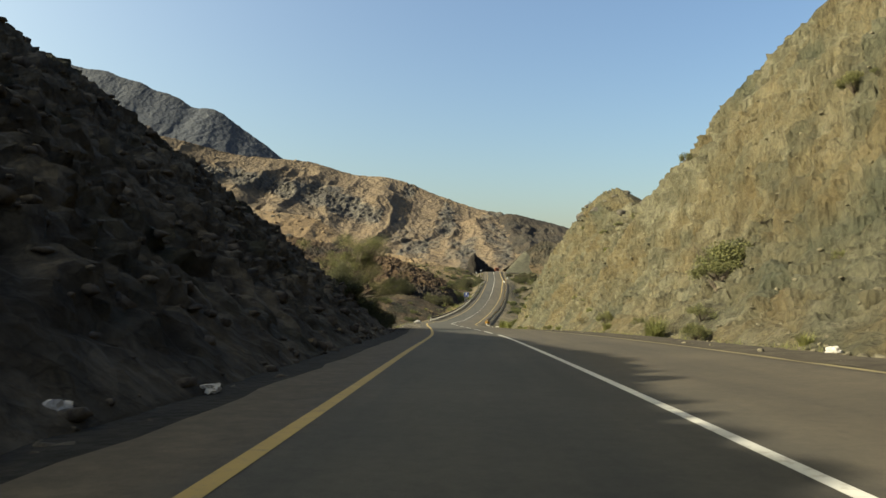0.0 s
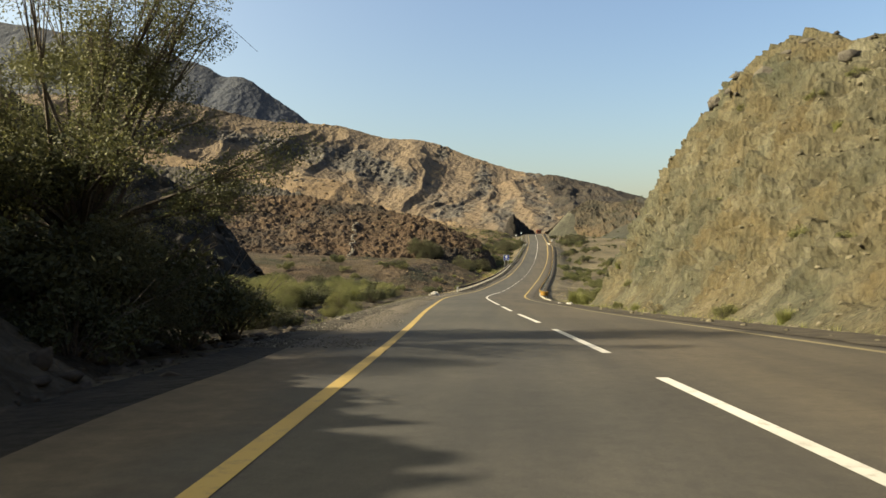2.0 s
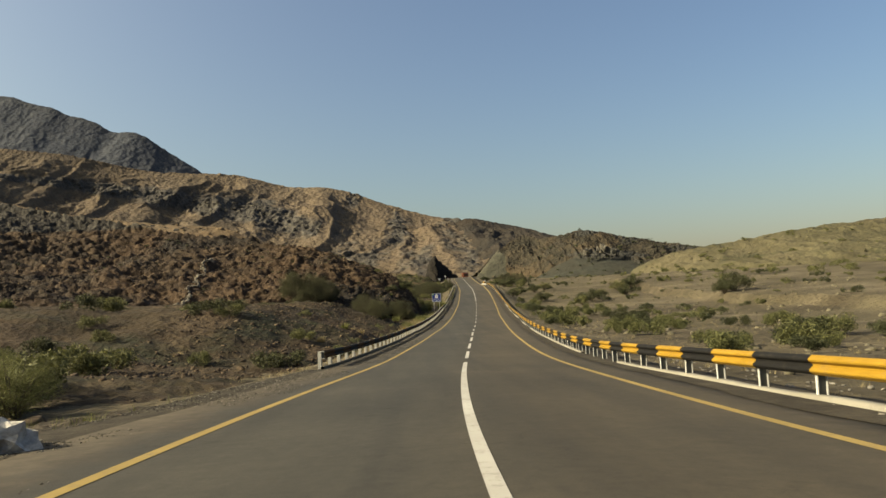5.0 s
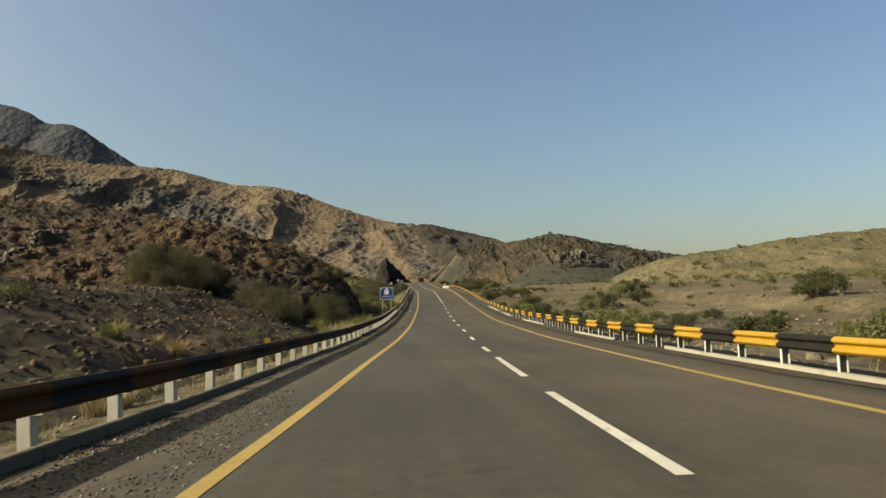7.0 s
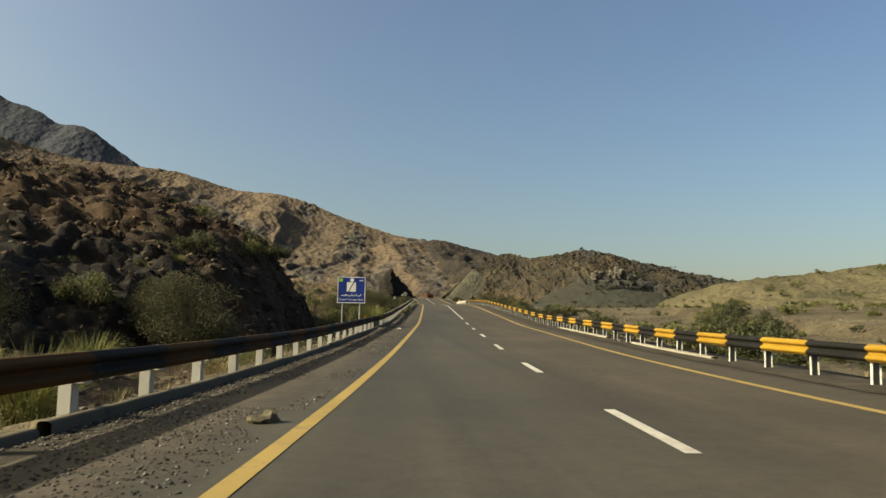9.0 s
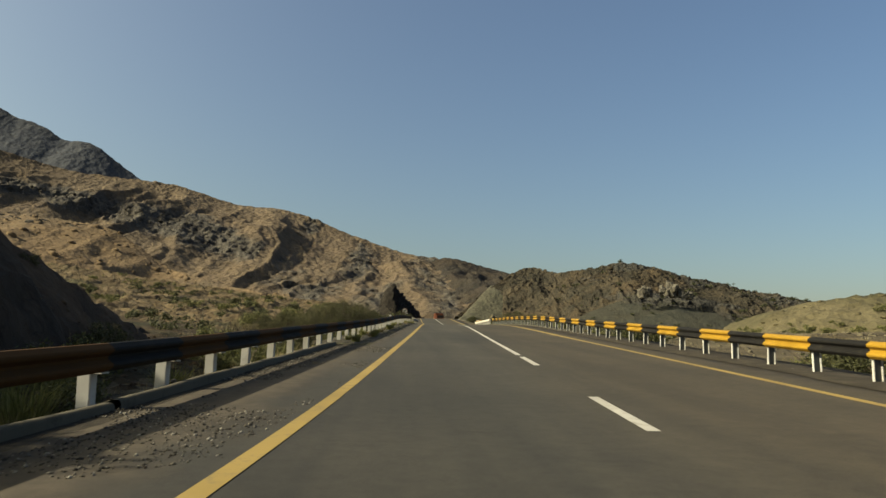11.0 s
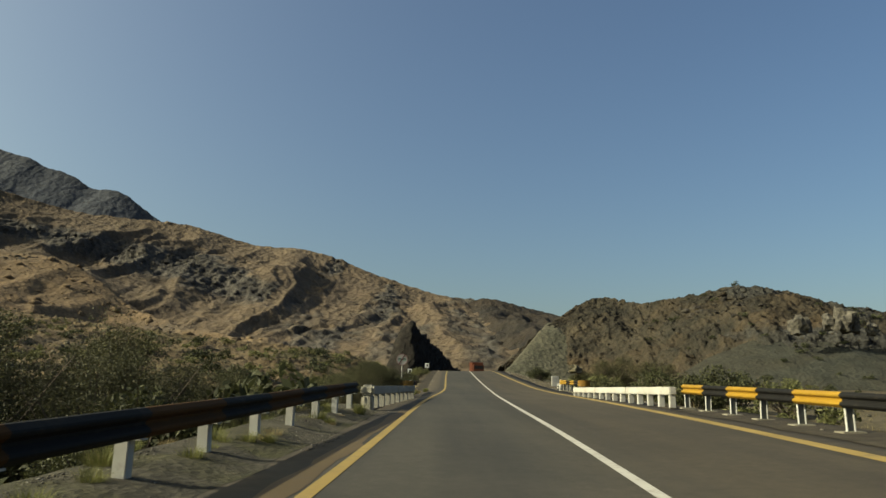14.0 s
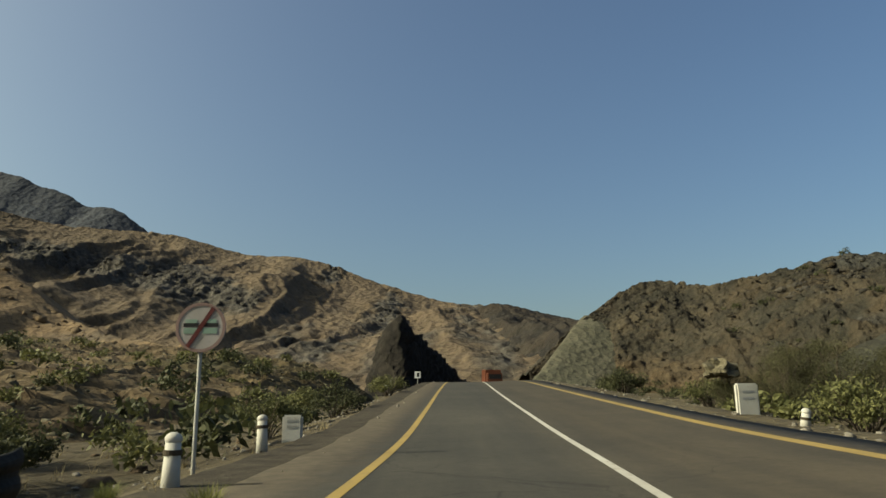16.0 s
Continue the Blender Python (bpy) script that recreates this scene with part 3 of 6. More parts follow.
def olive_crags(x, y, z):
    return (0.3 + 0.9 * fbm(x / 20, y / 20, z / 8, 3, 731)) * smoothstep(58, 68, x)


def brown_cap(x, y, z):
    """Dark scree over the brow of the brown hill."""
    level = np.interp(x, [-150, -130, -115, -100, -85, -60, -45], [15.5, 13.5, 11, 9.5, 9.3, 9.5, 12])
    return 0.4 + (z - level) / 2.5 + 0.3 * fbm(x / 7, y / 7, z / 7, 3, 733) - 0.5 * (x > -58)


mountain = ridge_hill("mountain", [(-1560, 1600, 545), (-1360, 1590, 505), (-1160, 1585, 480), (-1077, 1585, 467), (-1008, 1585, 451), (-968, 1585, 455), (-900, 1585, 434), (-839, 1585, 427), (-792, 1585, 408), (-752, 1585, 399), (-732, 1585, 383), (-679, 1585, 370), (-653, 1585, 354), (-636, 1585, 338), (-604, 1585, 345), (-574, 1585, 334), (-542, 1585, 311), (-503, 1585, 282), (-471, 1585, 262), (-439, 1585, 236), (-380, 1580, 190), (-300, 1570, 120)], 480, 400, 0, ROCK_MOUNT, "rocky mountain behind the range, haze tinted into its dark grey-blue", 620, 130, 0.022, 90, 3.2, 34, 0.9, seed=11, chunk=16, chunk_amp=0.9)
rocky_range = ridge_hill("rocky_range", [(-720, 800, 152), (-560, 822, 158), (-443, 845, 157), (-376, 872, 151), (-304, 905, 134), (-212, 924, 130), (-158, 930, 113), (-101, 925, 109.5), (-47, 915, 87), (14, 890, 65), (45, 870, 59), (62, 862, 55), (100, 857, 46), (150, 850, 30), (230, 840, 12)], 345, 260, -9, ROCK_RANGE, "long tan desert range with dark rock ribs", 760, 200, 0.12, 56, 1.2, 14, 0.85, seed=21, chunk=8, chunk_amp=0.5, crag=range_crags, crag_size=9.0, crag_amp=4.0)
tan_spur = ridge_hill("tan_spur", [(-420, 600, 90), (-300, 590, 66), (-222, 580, 47), (-163, 566, 38.5), (-135, 562, 36), (-122, 560, 33.5), (-93, 545, 14.5), (-57, 500, 5), (-28, 474, 0.8), (-12, 460, -4), (-4, 455, -12)], [200, 190, 170, 150, 150, 140, 90, 55, 40, 30, 20], 120, [-7, -7, -7, -8, -8, -9, -10, -11, -11, -12, -13], ROCK_TAN, "smooth orange-tan hill with eroded gullies", 300, 70, 0.07, 24, 1.6, 9, 0.9, seed=31)
brown_hill = ridge_hill("brown_hill", [(-190, 305, 24), (-150, 300, 23), (-125, 298, 21.5), (-101, 290, 16), (-80, 285, 11.2), (-57, 278, 6), (-45, 276, 5.2), (-36, 270, 2.4), (-26, 264, 0), (-15, 257, -4.4), (-9.2, 252, -6.9), (-5.4, 250, -10.4), (-3, 248, -17)], [130, 125, 120, 115, 105, 96, 84, 68, 50, 37, 27, 15, 5], 70, [-15.5, -15.5, -15.5, -15.5, -15.5, -15.6, -15.6, -15.6, -15.6, -15.6, -15.6, -16.5, -17], ROCK_BROWN, "red-brown rocky hill with loose scree and shrubs", 520, 200, 0.09, 15, 1.5, 3.6, (0.66, 0.66, 0.66, 0.66, 0.66, 0.68, 0.75, 0.95, 1.6, 2.2, 2.2, 1.6, 1.2), seed=41, chunk=1.5, chunk_amp=0.5, lean=(0.15, -0.99), crag=brown_cap, crag_size=1.0, crag_amp=0.25)
# Crest beyond x -60 lies out of view, added height to shade the spur.
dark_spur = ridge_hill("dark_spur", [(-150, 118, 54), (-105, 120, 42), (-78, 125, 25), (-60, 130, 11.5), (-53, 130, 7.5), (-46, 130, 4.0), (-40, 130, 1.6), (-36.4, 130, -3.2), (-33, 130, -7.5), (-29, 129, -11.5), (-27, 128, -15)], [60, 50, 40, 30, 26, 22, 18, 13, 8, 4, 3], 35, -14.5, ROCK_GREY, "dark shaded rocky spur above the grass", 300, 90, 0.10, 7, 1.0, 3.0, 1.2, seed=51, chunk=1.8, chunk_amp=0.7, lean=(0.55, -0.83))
olive_hill = ridge_hill("olive_hill", [(24.5, 480, -3.2), (35.6, 489, 6.4), (44.2, 494, 12.8), (53, 496, 16.4), (58, 488, 13), (66, 474, 13.2), (76, 470, 15.5), (84, 466, 14.6), (93, 465, 12.4), (113, 460, 7.3), (130, 450, 3.2), (160, 440, 0), (200, 430, -14)], [6, 18, 30, 44, 52, 52, 56, 56, 54, 50, 45, 45, 40], 110, [-8, -9, -10, -11, -12, -12, -13, -13, -13, -13, -13, -13, -14], ROCK_OLIVE, "olive-grey rocky hill beside the pass", 560, 150, 0.12, 13, 1.0, 6.0, 0.95, seed=61, chunk=1.2, chunk_amp=0.5, crag=olive_crags, crag_size=1.8, crag_amp=0.9)
DARK_BROWN = rock_material("dark_brown_rock", (0.018, 0.016, 0.014), (0.040, 0.034, 0.027), (0.075, 0.062, 0.047), (0.060, 0.045, 0.032), 0.02, 0.3, (0.030, 0.029, 0.027), 0.01, 0.8)
ridge_hill("dark_hill_beyond_pass", [(14, 824, 8), (21, 828, 38), (29, 834, 53.5), (38, 836, 57), (48, 836, 58), (62, 838, 55), (100, 842, 46), (150, 842, 31), (190, 840, 8)], [40, 120, 220, 290, 320, 335, 335, 300, 180], 30, -9, DARK_BROWN, "dark brown rocky hill standing beyond the pass", 200, 90, 0.13, 30, 1.6, 9, 0.9, seed=65, chunk=5, chunk_amp=0.7)
far_tan_hill = ridge_hill("far_tan_hill", [(80, 400, -15), (88, 400, -4), (105, 400, 0.3), (122, 400, 2.4), (140, 400, 4.8), (153, 400, 6.6), (174, 400, 8.6), (189, 400, 9.5), (240, 400, 12), (330, 410, 14)], [30, 40, 70, 80, 90, 95, 100, 105, 120, 120], 90, [-16, -14, -14, -14, -14, -14, -14, -14, -14, -14], ROCK_STRAW, "low straw-coloured hill across the valley", 260, 90, 0.12, 22, 1.3, 5, 0.9, seed=71)


def cut_wall(name, ys, section, material, label, cols, rock, rock_len, seed, side):
    """A rock cutting along the road; section(y) gives offsets from the centre line and heights over the road, foot first."""
    rows = []
    for y in ys:
        pts = np.array(section(y), float)
        s = np.concatenate([[0], np.cumsum(np.hypot(*np.diff(pts, axis=0).T) + 1e-6)])
        w = np.linspace(0, 1, cols) ** 1.25 * s[-1]
        rows.append(np.stack([np.interp(w, s, pts[:, 0]), np.interp(w, s, pts[:, 1])], -1))
    rows = np.array(rows)
    Y = np.repeat(np.asarray(ys, float)[:, None], cols, 1)
    U, Zr = rows[..., 0], rows[..., 1]
    X, Z = ROAD_X(Y) + U, ROAD_Z(Y) + Zr
    grow = np.clip((Zr + 0.2) / 2.5, 0.12, 1)
    d = rock * (0.75 * fbm(X / rock_len, Y / rock_len, Z / rock_len, 5, seed, True, 0.58) + 0.5 * fbm(X / rock_len / 3, Y / rock_len / 3, Z / rock_len / 3, 3, seed + 9))
    e = rock * 0.5 * fbm(X / rock_len * 1.7, Y / rock_len * 1.7, Z / rock_len * 1.7, 4, seed + 20, True)
    d = d + rock * 0.8 * blocks(X, Y, Z, rock_len * 0.55, seed + 40)
    d, e = d - d.mean(), e - e.mean()
    X = X - side * d * grow * 0.8
    Z = Z + (0.55 * d + 0.5 * e) * grow
    Y = Y + 0.5 * e * grow
    HILLS[name] = np.stack([X, Y, Z], -1)
    return tagged(sheet(name, X, Y, Z, material, None, True), label, "rock cutting", kind="structure")


def left_section(y):
    foot = -np.interp(y, [-60, 10, 30, 50, 58], [5.9, 6.0, 6.4, 6.8, 8.0])
    reach = np.interp(y, [-60, 14, 22, 28, 33, 37, 41, 45, 48, 50, 54, 58, 63], [17.2, 16.4, 15.2, 13.8, 12.0, 10.4, 8.7, 6.8, 5.0, 4.0, 2.4, 1.1, 0.5])
    top = reach - np.interp(y, [-60, 4, 8, 12, 22, 28, 34], [1.7, 1.7, 1.1, 0.7, 0.7, 0.35, 0.0])
    f = foot - np.interp(y, [48, 62], [0, 3.0])
    rise = np.interp(top, [1, 8, 13], [0, 4, 8])
    return [(foot + 0.6, -0.6), (f, 0.0), (f - 1.2, 0.9 * min(1, top / 4)), (f - 0.3 - reach * 0.60, top * 0.5), (f - 0.3 - reach * 1.15, top), (f - reach * 1.15 - 16, top + rise), (f - reach * 1.15 - 22, top + rise), (f - 60, -2.5)]


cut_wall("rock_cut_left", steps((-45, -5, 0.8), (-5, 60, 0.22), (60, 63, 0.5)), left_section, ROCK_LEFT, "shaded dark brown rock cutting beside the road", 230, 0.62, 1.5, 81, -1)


def right_section(y):
    a = [(6.6, -0.5), (7.4, 0.1), (10.5, 1.8), (14.2, 4.6), (15.6, 8.0), (17.8, 13.5), (24.5, 24), (31, 28), (45, 27), (70, 10), (90, -4)]
    b = [(8.0, -0.5), (8.9, 0.2), (11, 4.2), (12.4, 7.0), (14.1, 10.5), (16.3, 13.5), (18.1, 16.0), (20.6, 17.7), (23, 16.4), (27, 13.8), (38, 8), (60, -3)]
    t = np.linspace(0, 1, 40)

    def even(p):
        p = np.array(p, float)
        s = np.concatenate([[0], np.cumsum(np.hypot(*np.diff(p, axis=0).T))])
        return np.stack([np.interp(t * s[-1], s, p[:, 0]), np.interp(t * s[-1], s, p[:, 1])], -1)

    w = smoothstep(52, 70, y)
    p = even(a) * (1 - w) + even(b) * w
    notch = 1 - 0.42 * np.exp(-(((y - 73) / 7.5) ** 2)) - 0.12 * np.exp(-(((y - 84) / 4) ** 2))
    end = smoothstep(98.5, 107, y)
    p[:, 1] = np.where(p[:, 1] > 0, p[:, 1] * (1 - end) * notch, p[:, 1])
    p[:, 0] = p[:, 0] + end * 2.5
    return p


cut_wall("rock_cut_right", steps((-45, -5, 0.8), (-5, 109, 0.24)), right_section, ROCK_RIGHT, "sunlit tan rock cutting with ochre patches", 250, 0.85, 1.7, 91, 1)


def pass_section(y):
    foot = -np.interp(y, [465, 470, 490, 520, 600], [11.5, 10.8, 8.3, 5.6, 5.6])
    top = np.interp(y, [464, 468, 470, 473, 477, 495, 520, 560, 600], [-0.5, 9.5, 12.6, 13.0, 10.9, 8.8, 5.6, 4.0, 3.0])
    return [(foot + 0.5, -0.6), (foot, 0.0 if top > 0 else -0.6), (foot - top * 0.14, top * 0.75), (foot - top * 0.25, top), (foot - top * 0.3 - 2, top * 0.8), (foot - top * 0.5 - 4, -4)]


pass_cliff = cut_wall("pass_cliff", steps((463, 480, 0.4), (480, 600, 0.8)), pass_section, ROCK_CLIFF, "cliff at the pass with its shade coloured near-black", 60, 1.0, 4.0, 101, -1)


def pass_right_section(y):
    top = np.interp(y, [466, 474, 484, 492, 540], [-0.4, 5.0, 12.0, 15.5, 15.0])
    return [(6.2, -0.6), (6.8, 0.0 if top > 0 else -0.5), (6.8 + 0.8 * top, top), (8.8 + 0.95 * top, top * 1.02), (12.0 + 1.6 * top, top * 0.8), (45, -4)]


PALE_CUT = rock_material("pale_pass_soil", (0.085, 0.080, 0.058), (0.125, 0.118, 0.084), (0.17, 0.158, 0.115), (0.105, 0.104, 0.074), 0.06, 0.8)
cut_wall("pass_cut_right", steps((466, 540, 0.8)), pass_right_section, PALE_CUT, "pale graded cut slope at the pass", 50, 0.35, 4.0, 105, 1)


# ---- brown rubble apron between the left rail and the hill ----
def apron():
    ys, us = np.arange(116.0, 345.0, 0.5), np.concatenate([np.arange(7.2, 26, 0.4), np.arange(26, 75, 1.2)])
    Y, U = np.meshgrid(ys, us, indexing="ij")
    X = ROAD_X(Y) - U
    rise = 0.30 * np.clip(U - 8.2, 0, 11) * smoothstep(152, 172, Y) * (1 - smoothstep(206, 218, Y)) + 0.35 * smoothstep(8.0, 11.0, U) + 0.05 * np.clip(U - 10, 0, 60) * (1 - 0.6 * smoothstep(250, 280, Y))
    lump = 0.5 * fbm(X / 6, Y / 6, 0 * X, 3, 601) + 0.22 * blocks(X, Y, 0 * X, 0.7, 602)
    Z = ground_height(X, Y) - 0.22 + (rise + lump * smoothstep(7.6, 10.5, U)) * smoothstep(120, 140, Y)
    Z = np.where((Y < 119) | (Y > 342), Z - 0.5, Z)
    HILLS["rubble_apron"] = np.stack([X, Y, Z], -1)
    tagged(sheet("rubble_apron", X, Y, Z, ROCK_APRON), "brown stony rubble below the hill beside the rail", "rubble", kind="structure")


ROCK_APRON = rock_material("brown_rubble_soil", (0.022, 0.016, 0.010), (0.062, 0.043, 0.026), (0.135, 0.096, 0.060), (0.055, 0.044, 0.023), 0.06, 1.8, (0.036, 0.036, 0.020), 0.08, 0.7)
apron()


# ---- dark gravel bed of the dry wash ----
def wash_bed():
    ys, us = np.arange(56.0, 130.0, 0.25), np.arange(6.4, 15.0, 0.22)
    Y, U = np.meshgrid(ys, us, indexing="ij")
    X = ROAD_X(Y) - U
    edge = smoothstep(0.0, 0.5, U - 6.7 - 0.7 * fbm(Y * 0.25, 0 * Y, 0 * Y, 4, 611)) * (1 - smoothstep(0.0, 1.2, U - 12.8 - 1.6 * fbm(Y * 0.2, 0 * Y + 4, 0 * Y, 3, 612)))
    edge = edge * smoothstep(57, 60, Y) * (1 - smoothstep(124, 129, Y))
    Z = ground_height(X, Y) - 0.18 + edge * (0.26 + 0.16 * blocks(X, Y, 0 * X, 0.8, 613) + 0.10 * fbm(X, Y, 0 * X, 3, 614))
    tagged(sheet("wash_bed", X, Y, Z, WASH), "dark brown-grey gravel bed of a dry wash", "wash", kind="structure")


WASH = rock_material("dark_wash_gravel", (0.024, 0.020, 0.014), (0.066, 0.053, 0.038), (0.14, 0.115, 0.083), (0.05, 0.041, 0.028), 0.3, 4.0, None, 0.1, 0.8)
wash_bed()


ROCK_OUTCROP = rock_material("grey_outcrop", (0.05, 0.046, 0.04), (0.12, 0.11, 0.092), (0.22, 0.20, 0.165), None, 0.3, 1.2)
rubble_slope = ridge_hill("rubble_slope", [(-150, 445, 12), (-90, 436, 6), (-54, 432, 1.5), (-30, 430, -1.3), (-12, 429, -2.8), (-3, 430, -4.2), (3, 432, -7), (6, 433, -13)], [150, 145, 140, 132, 120, 85, 40, 12], 40, [-13, -13, -13, -13, -13, -13, -13, -14], rock_material("tan_brown_rubble", (0.066, 0.048, 0.029), (0.145, 0.106, 0.061), (0.25, 0.19, 0.115), (0.17, 0.118, 0.062), 0.05, 1.6, (0.066, 0.064, 0.034), 0.05), "tan rubble slope dotted with shrubs", 380, 190, 0.10, 10, 0.9, 3.0, 0.75, seed=121, chunk=0.8, chunk_amp=0.3)
grey_fan = ridge_hill("grey_fan", [(42, 436, -12.5), (50, 438, -7), (60, 441, -2), (70, 444, 1.6), (79, 446, 3.4), (92, 446, 2.6), (108, 442, -1), (126, 438, -13)], [10, 20, 30, 38, 42, 40, 32, 12], 12, -13.5, rock_material("grey_green_gravel", (0.032, 0.034, 0.027), (0.052, 0.054, 0.043), (0.078, 0.078, 0.062), (0.058, 0.052, 0.036), 0.09, 1.4), "smooth grey-green gravel fan under the hill", 140, 60, 0.03, 12, 0.4, 5.0, 1.2, seed=131)

# ---- pale rock chute on the brown hill ----
CHUTE = rock_material("washed_rock", (0.11, 0.095, 0.075), (0.20, 0.175, 0.14), (0.32, 0.285, 0.235), None, 0.5, 2.0)


def chute():
    h = HILLS["brown_hill"].reshape(-1, 3)
    n = 80
    w, stones = [], []
    for k in range(n):
        q = k / (n - 1)
        x, y = -46.7 + 7.2 * q + 0.5 * math.sin(k * 0.33), 253.5 - 41 * q
        d = (h[:, 0] - x) ** 2 + (h[:, 1] - y) ** 2
        near = np.argsort(d)[:6]
        z = float(h[near, 2].max())
        half = 0.06 + 0.26 * abs(math.sin(k * 0.21 + 1.0)) ** 2
        w.append([(x - half, y, z + 0.02), (x, y - 0.05, z + 0.16), (x + half, y, z + 0.02)])
        stones += [(x + half * random.uniform(-1.3, 1.3), y + random.uniform(-0.3, 0.3), z + 0.12) for m in range(5)]
    w = np.array(w)
    ob = sheet("pale_rock_chute", w[..., 0], w[..., 1], w[..., 2], CHUTE)
    tagged(ob, "pale washed-out stone chute down the brown hill", "rock chute", kind="structure")
    return np.array(stones)


CHUTE_STONES = chute()


# ---- loose rocks ----
def ico():
    p = (1 + 5**0.5) / 2
    v = np.array([(-1, p, 0), (1, p, 0), (-1, -p, 0), (1, -p, 0), (0, -1, p), (0, 1, p), (0, -1, -p), (0, 1, -p), (p, 0, -1), (p, 0, 1), (-p, 0, -1), (-p, 0, 1)], float)
    v /= np.linalg.norm(v[0])
    f = np.array([(0, 11, 5), (0, 5, 1), (0, 1, 7), (0, 7, 10), (0, 10, 11), (1, 5, 9), (5, 11, 4), (11, 10, 2), (10, 7, 6), (7, 1, 8), (3, 9, 4), (3, 4, 2), (3, 2, 6), (3, 6, 8), (3, 8, 9), (4, 9, 5), (2, 4, 11), (6, 2, 10), (8, 6, 7), (9, 8, 1)])
    return v, f


ICO_V, ICO_F = ico()


OCTA_V = np.array([(1, 0, 0), (-1, 0, 0), (0, 1, 0), (0, -1, 0), (0, 0, 1), (0, 0, -1)], float)
OCTA_F = np.array([(0, 2, 4), (2, 1, 4), (1, 3, 4), (3, 0, 4), (2, 0, 5), (1, 2, 5), (3, 1, 5), (0, 3, 5)])


def rock_field(name, places, sizes, material, label, seed, flat=0.65, category="rocks", form=(ICO_V, ICO_F)):
    """Many loose stones in one mesh."""
    g = np.random.default_rng(seed)
    n, m = len(places), len(form[0])
    v = np.repeat(form[0][None], n, 0) * g.uniform(0.55, 1.25, (n, m, 1))
    v = v * g.uniform(0.6, 1.4, (n, 1, 3)) * np.array((1, 1, flat))
    a = g.uniform(0, 6.28, n)
    c, s = np.cos(a)[:, None], np.sin(a)[:, None]
    v = np.stack([v[..., 0] * c - v[..., 1] * s, v[..., 0] * s + v[..., 1] * c, v[..., 2]], -1)
    v = v * np.asarray(sizes)[:, None, None] + np.asarray(places)[:, None]
    f = (form[1][None] + m * np.arange(n)[:, None, None]).reshape(-1, 3)
    return tagged(mesh_ob(name, v.reshape(-1, 3), f, material), label, category, kind="stuff")


def on_hill(name, n, seed, low=0.0, high=1.0, test=None):
    g = np.random.default_rng(seed)
    h = HILLS[name]
    a = int(h.shape[1] * low), int(h.shape[1] * high) - 1
    p = h[g.integers(0, h.shape[0], n), g.integers(*a, n)]
    return p[test(p)] if test else p


def sizes_of(n, seed, small, big, steep=2.6):
    return small + (big - small) * np.random.default_rng(seed).random(n) ** steep


def wall_rocks(hill, name, n, seed, small, big, material, label, test=None, low=0.0, high=1.0, sink=0.0):
    p = on_hill(hill, n, seed, low, high, test)
    size = sizes_of(len(p), seed + 1, small, big)
    rock_field(name, p - np.array((0, 0, sink)) * size[:, None], size, material, label, seed + 2)


ROCK_RIGHT_LOOSE = rock_material("tan_loose_rock", (0.08, 0.070, 0.046), (0.155, 0.137, 0.092), (0.26, 0.23, 0.16), None, 0.6, 4.0)
ROCK_BROWN_LOOSE = rock_material("brown_loose_rock", (0.045, 0.034, 0.023), (0.115, 0.082, 0.054), (0.22, 0.165, 0.112), None, 0.4, 3.0)
ROCK_LEFT_LOOSE = rock_material("dark_loose_rock", (0.04, 0.034, 0.027), (0.085, 0.07, 0.055), (0.16, 0.135, 0.105), None, 0.5, 4.0)
rock_field("chute_stones", CHUTE_STONES, sizes_of(len(CHUTE_STONES), 205, 0.08, 0.4), CHUTE, "pale stones lying in the rock chute", 206)
wall_rocks("rock_cut_right", "loose_rocks", 8000, 201, 0.03, 0.18, ROCK_RIGHT_LOOSE, "loose tan stones on the cutting", lambda p: (p[:, 1] > 2) & (p[:, 2] < 14))
wall_rocks("rock_cut_left", "loose_rocks", 7000, 211, 0.04, 0.32, ROCK_LEFT_LOOSE, "loose dark stones on the shaded cutting", lambda p: (p[:, 1] > 2) & (p[:, 2] < 14))
wall_rocks("brown_hill", "loose_rocks", 21000, 221, 0.05, 0.27, ROCK_BROWN_LOOSE, "brown scree blocks on the hill", lambda p: (p[:, 0] > -80), 0.1)
wall_rocks("rubble_apron", "loose_rocks", 26000, 225, 0.03, 0.2, ROCK_BROWN_LOOSE, "brown rubble beside the guard rail", lambda p: (p[:, 1] > 140) & (p[:, 1] < 300) & (ROAD_X(p[:, 1]) - p[:, 0] > 7.6) & (ROAD_X(p[:, 1]) - p[:, 0] < 24), 0.0, 0.75)
wall_rocks("dark_spur", "loose_rocks", 1300, 231, 0.1, 0.8, ROCK_LEFT_LOOSE, "dark scree blocks on the spur", None, 0.1)
wall_rocks("olive_hill", "loose_rocks", 4200, 241, 0.1, 0.5, ROCK_OLIVE, "grey-brown boulders on the hill", None, 0.08)
wall_rocks("rubble_slope", "loose_rocks", 15000, 251, 0.05, 0.30, ROCK_RIGHT_LOOSE, "tan rubble blocks on the slope", lambda p: p[:, 0] > -90, 0.08)
wall_rocks("far_tan_hill", "loose_rocks", 900, 261, 0.15, 0.9, ROCK_STRAW, "scattered stones on the straw-coloured hill", lambda p: p[:, 0] < 210, 0.1)
wall_rocks("tan_spur", "loose_rocks", 1400, 271, 0.4, 2.2, ROCK_TAN, "scattered blocks on the tan hill", lambda p: p[:, 0] > -260, 0.05)


def clustered(p, size, level, seed):
    return fbm(p[:, 0] / size, p[:, 1] / size, p[:, 2] / size * 2, 3, seed) > level


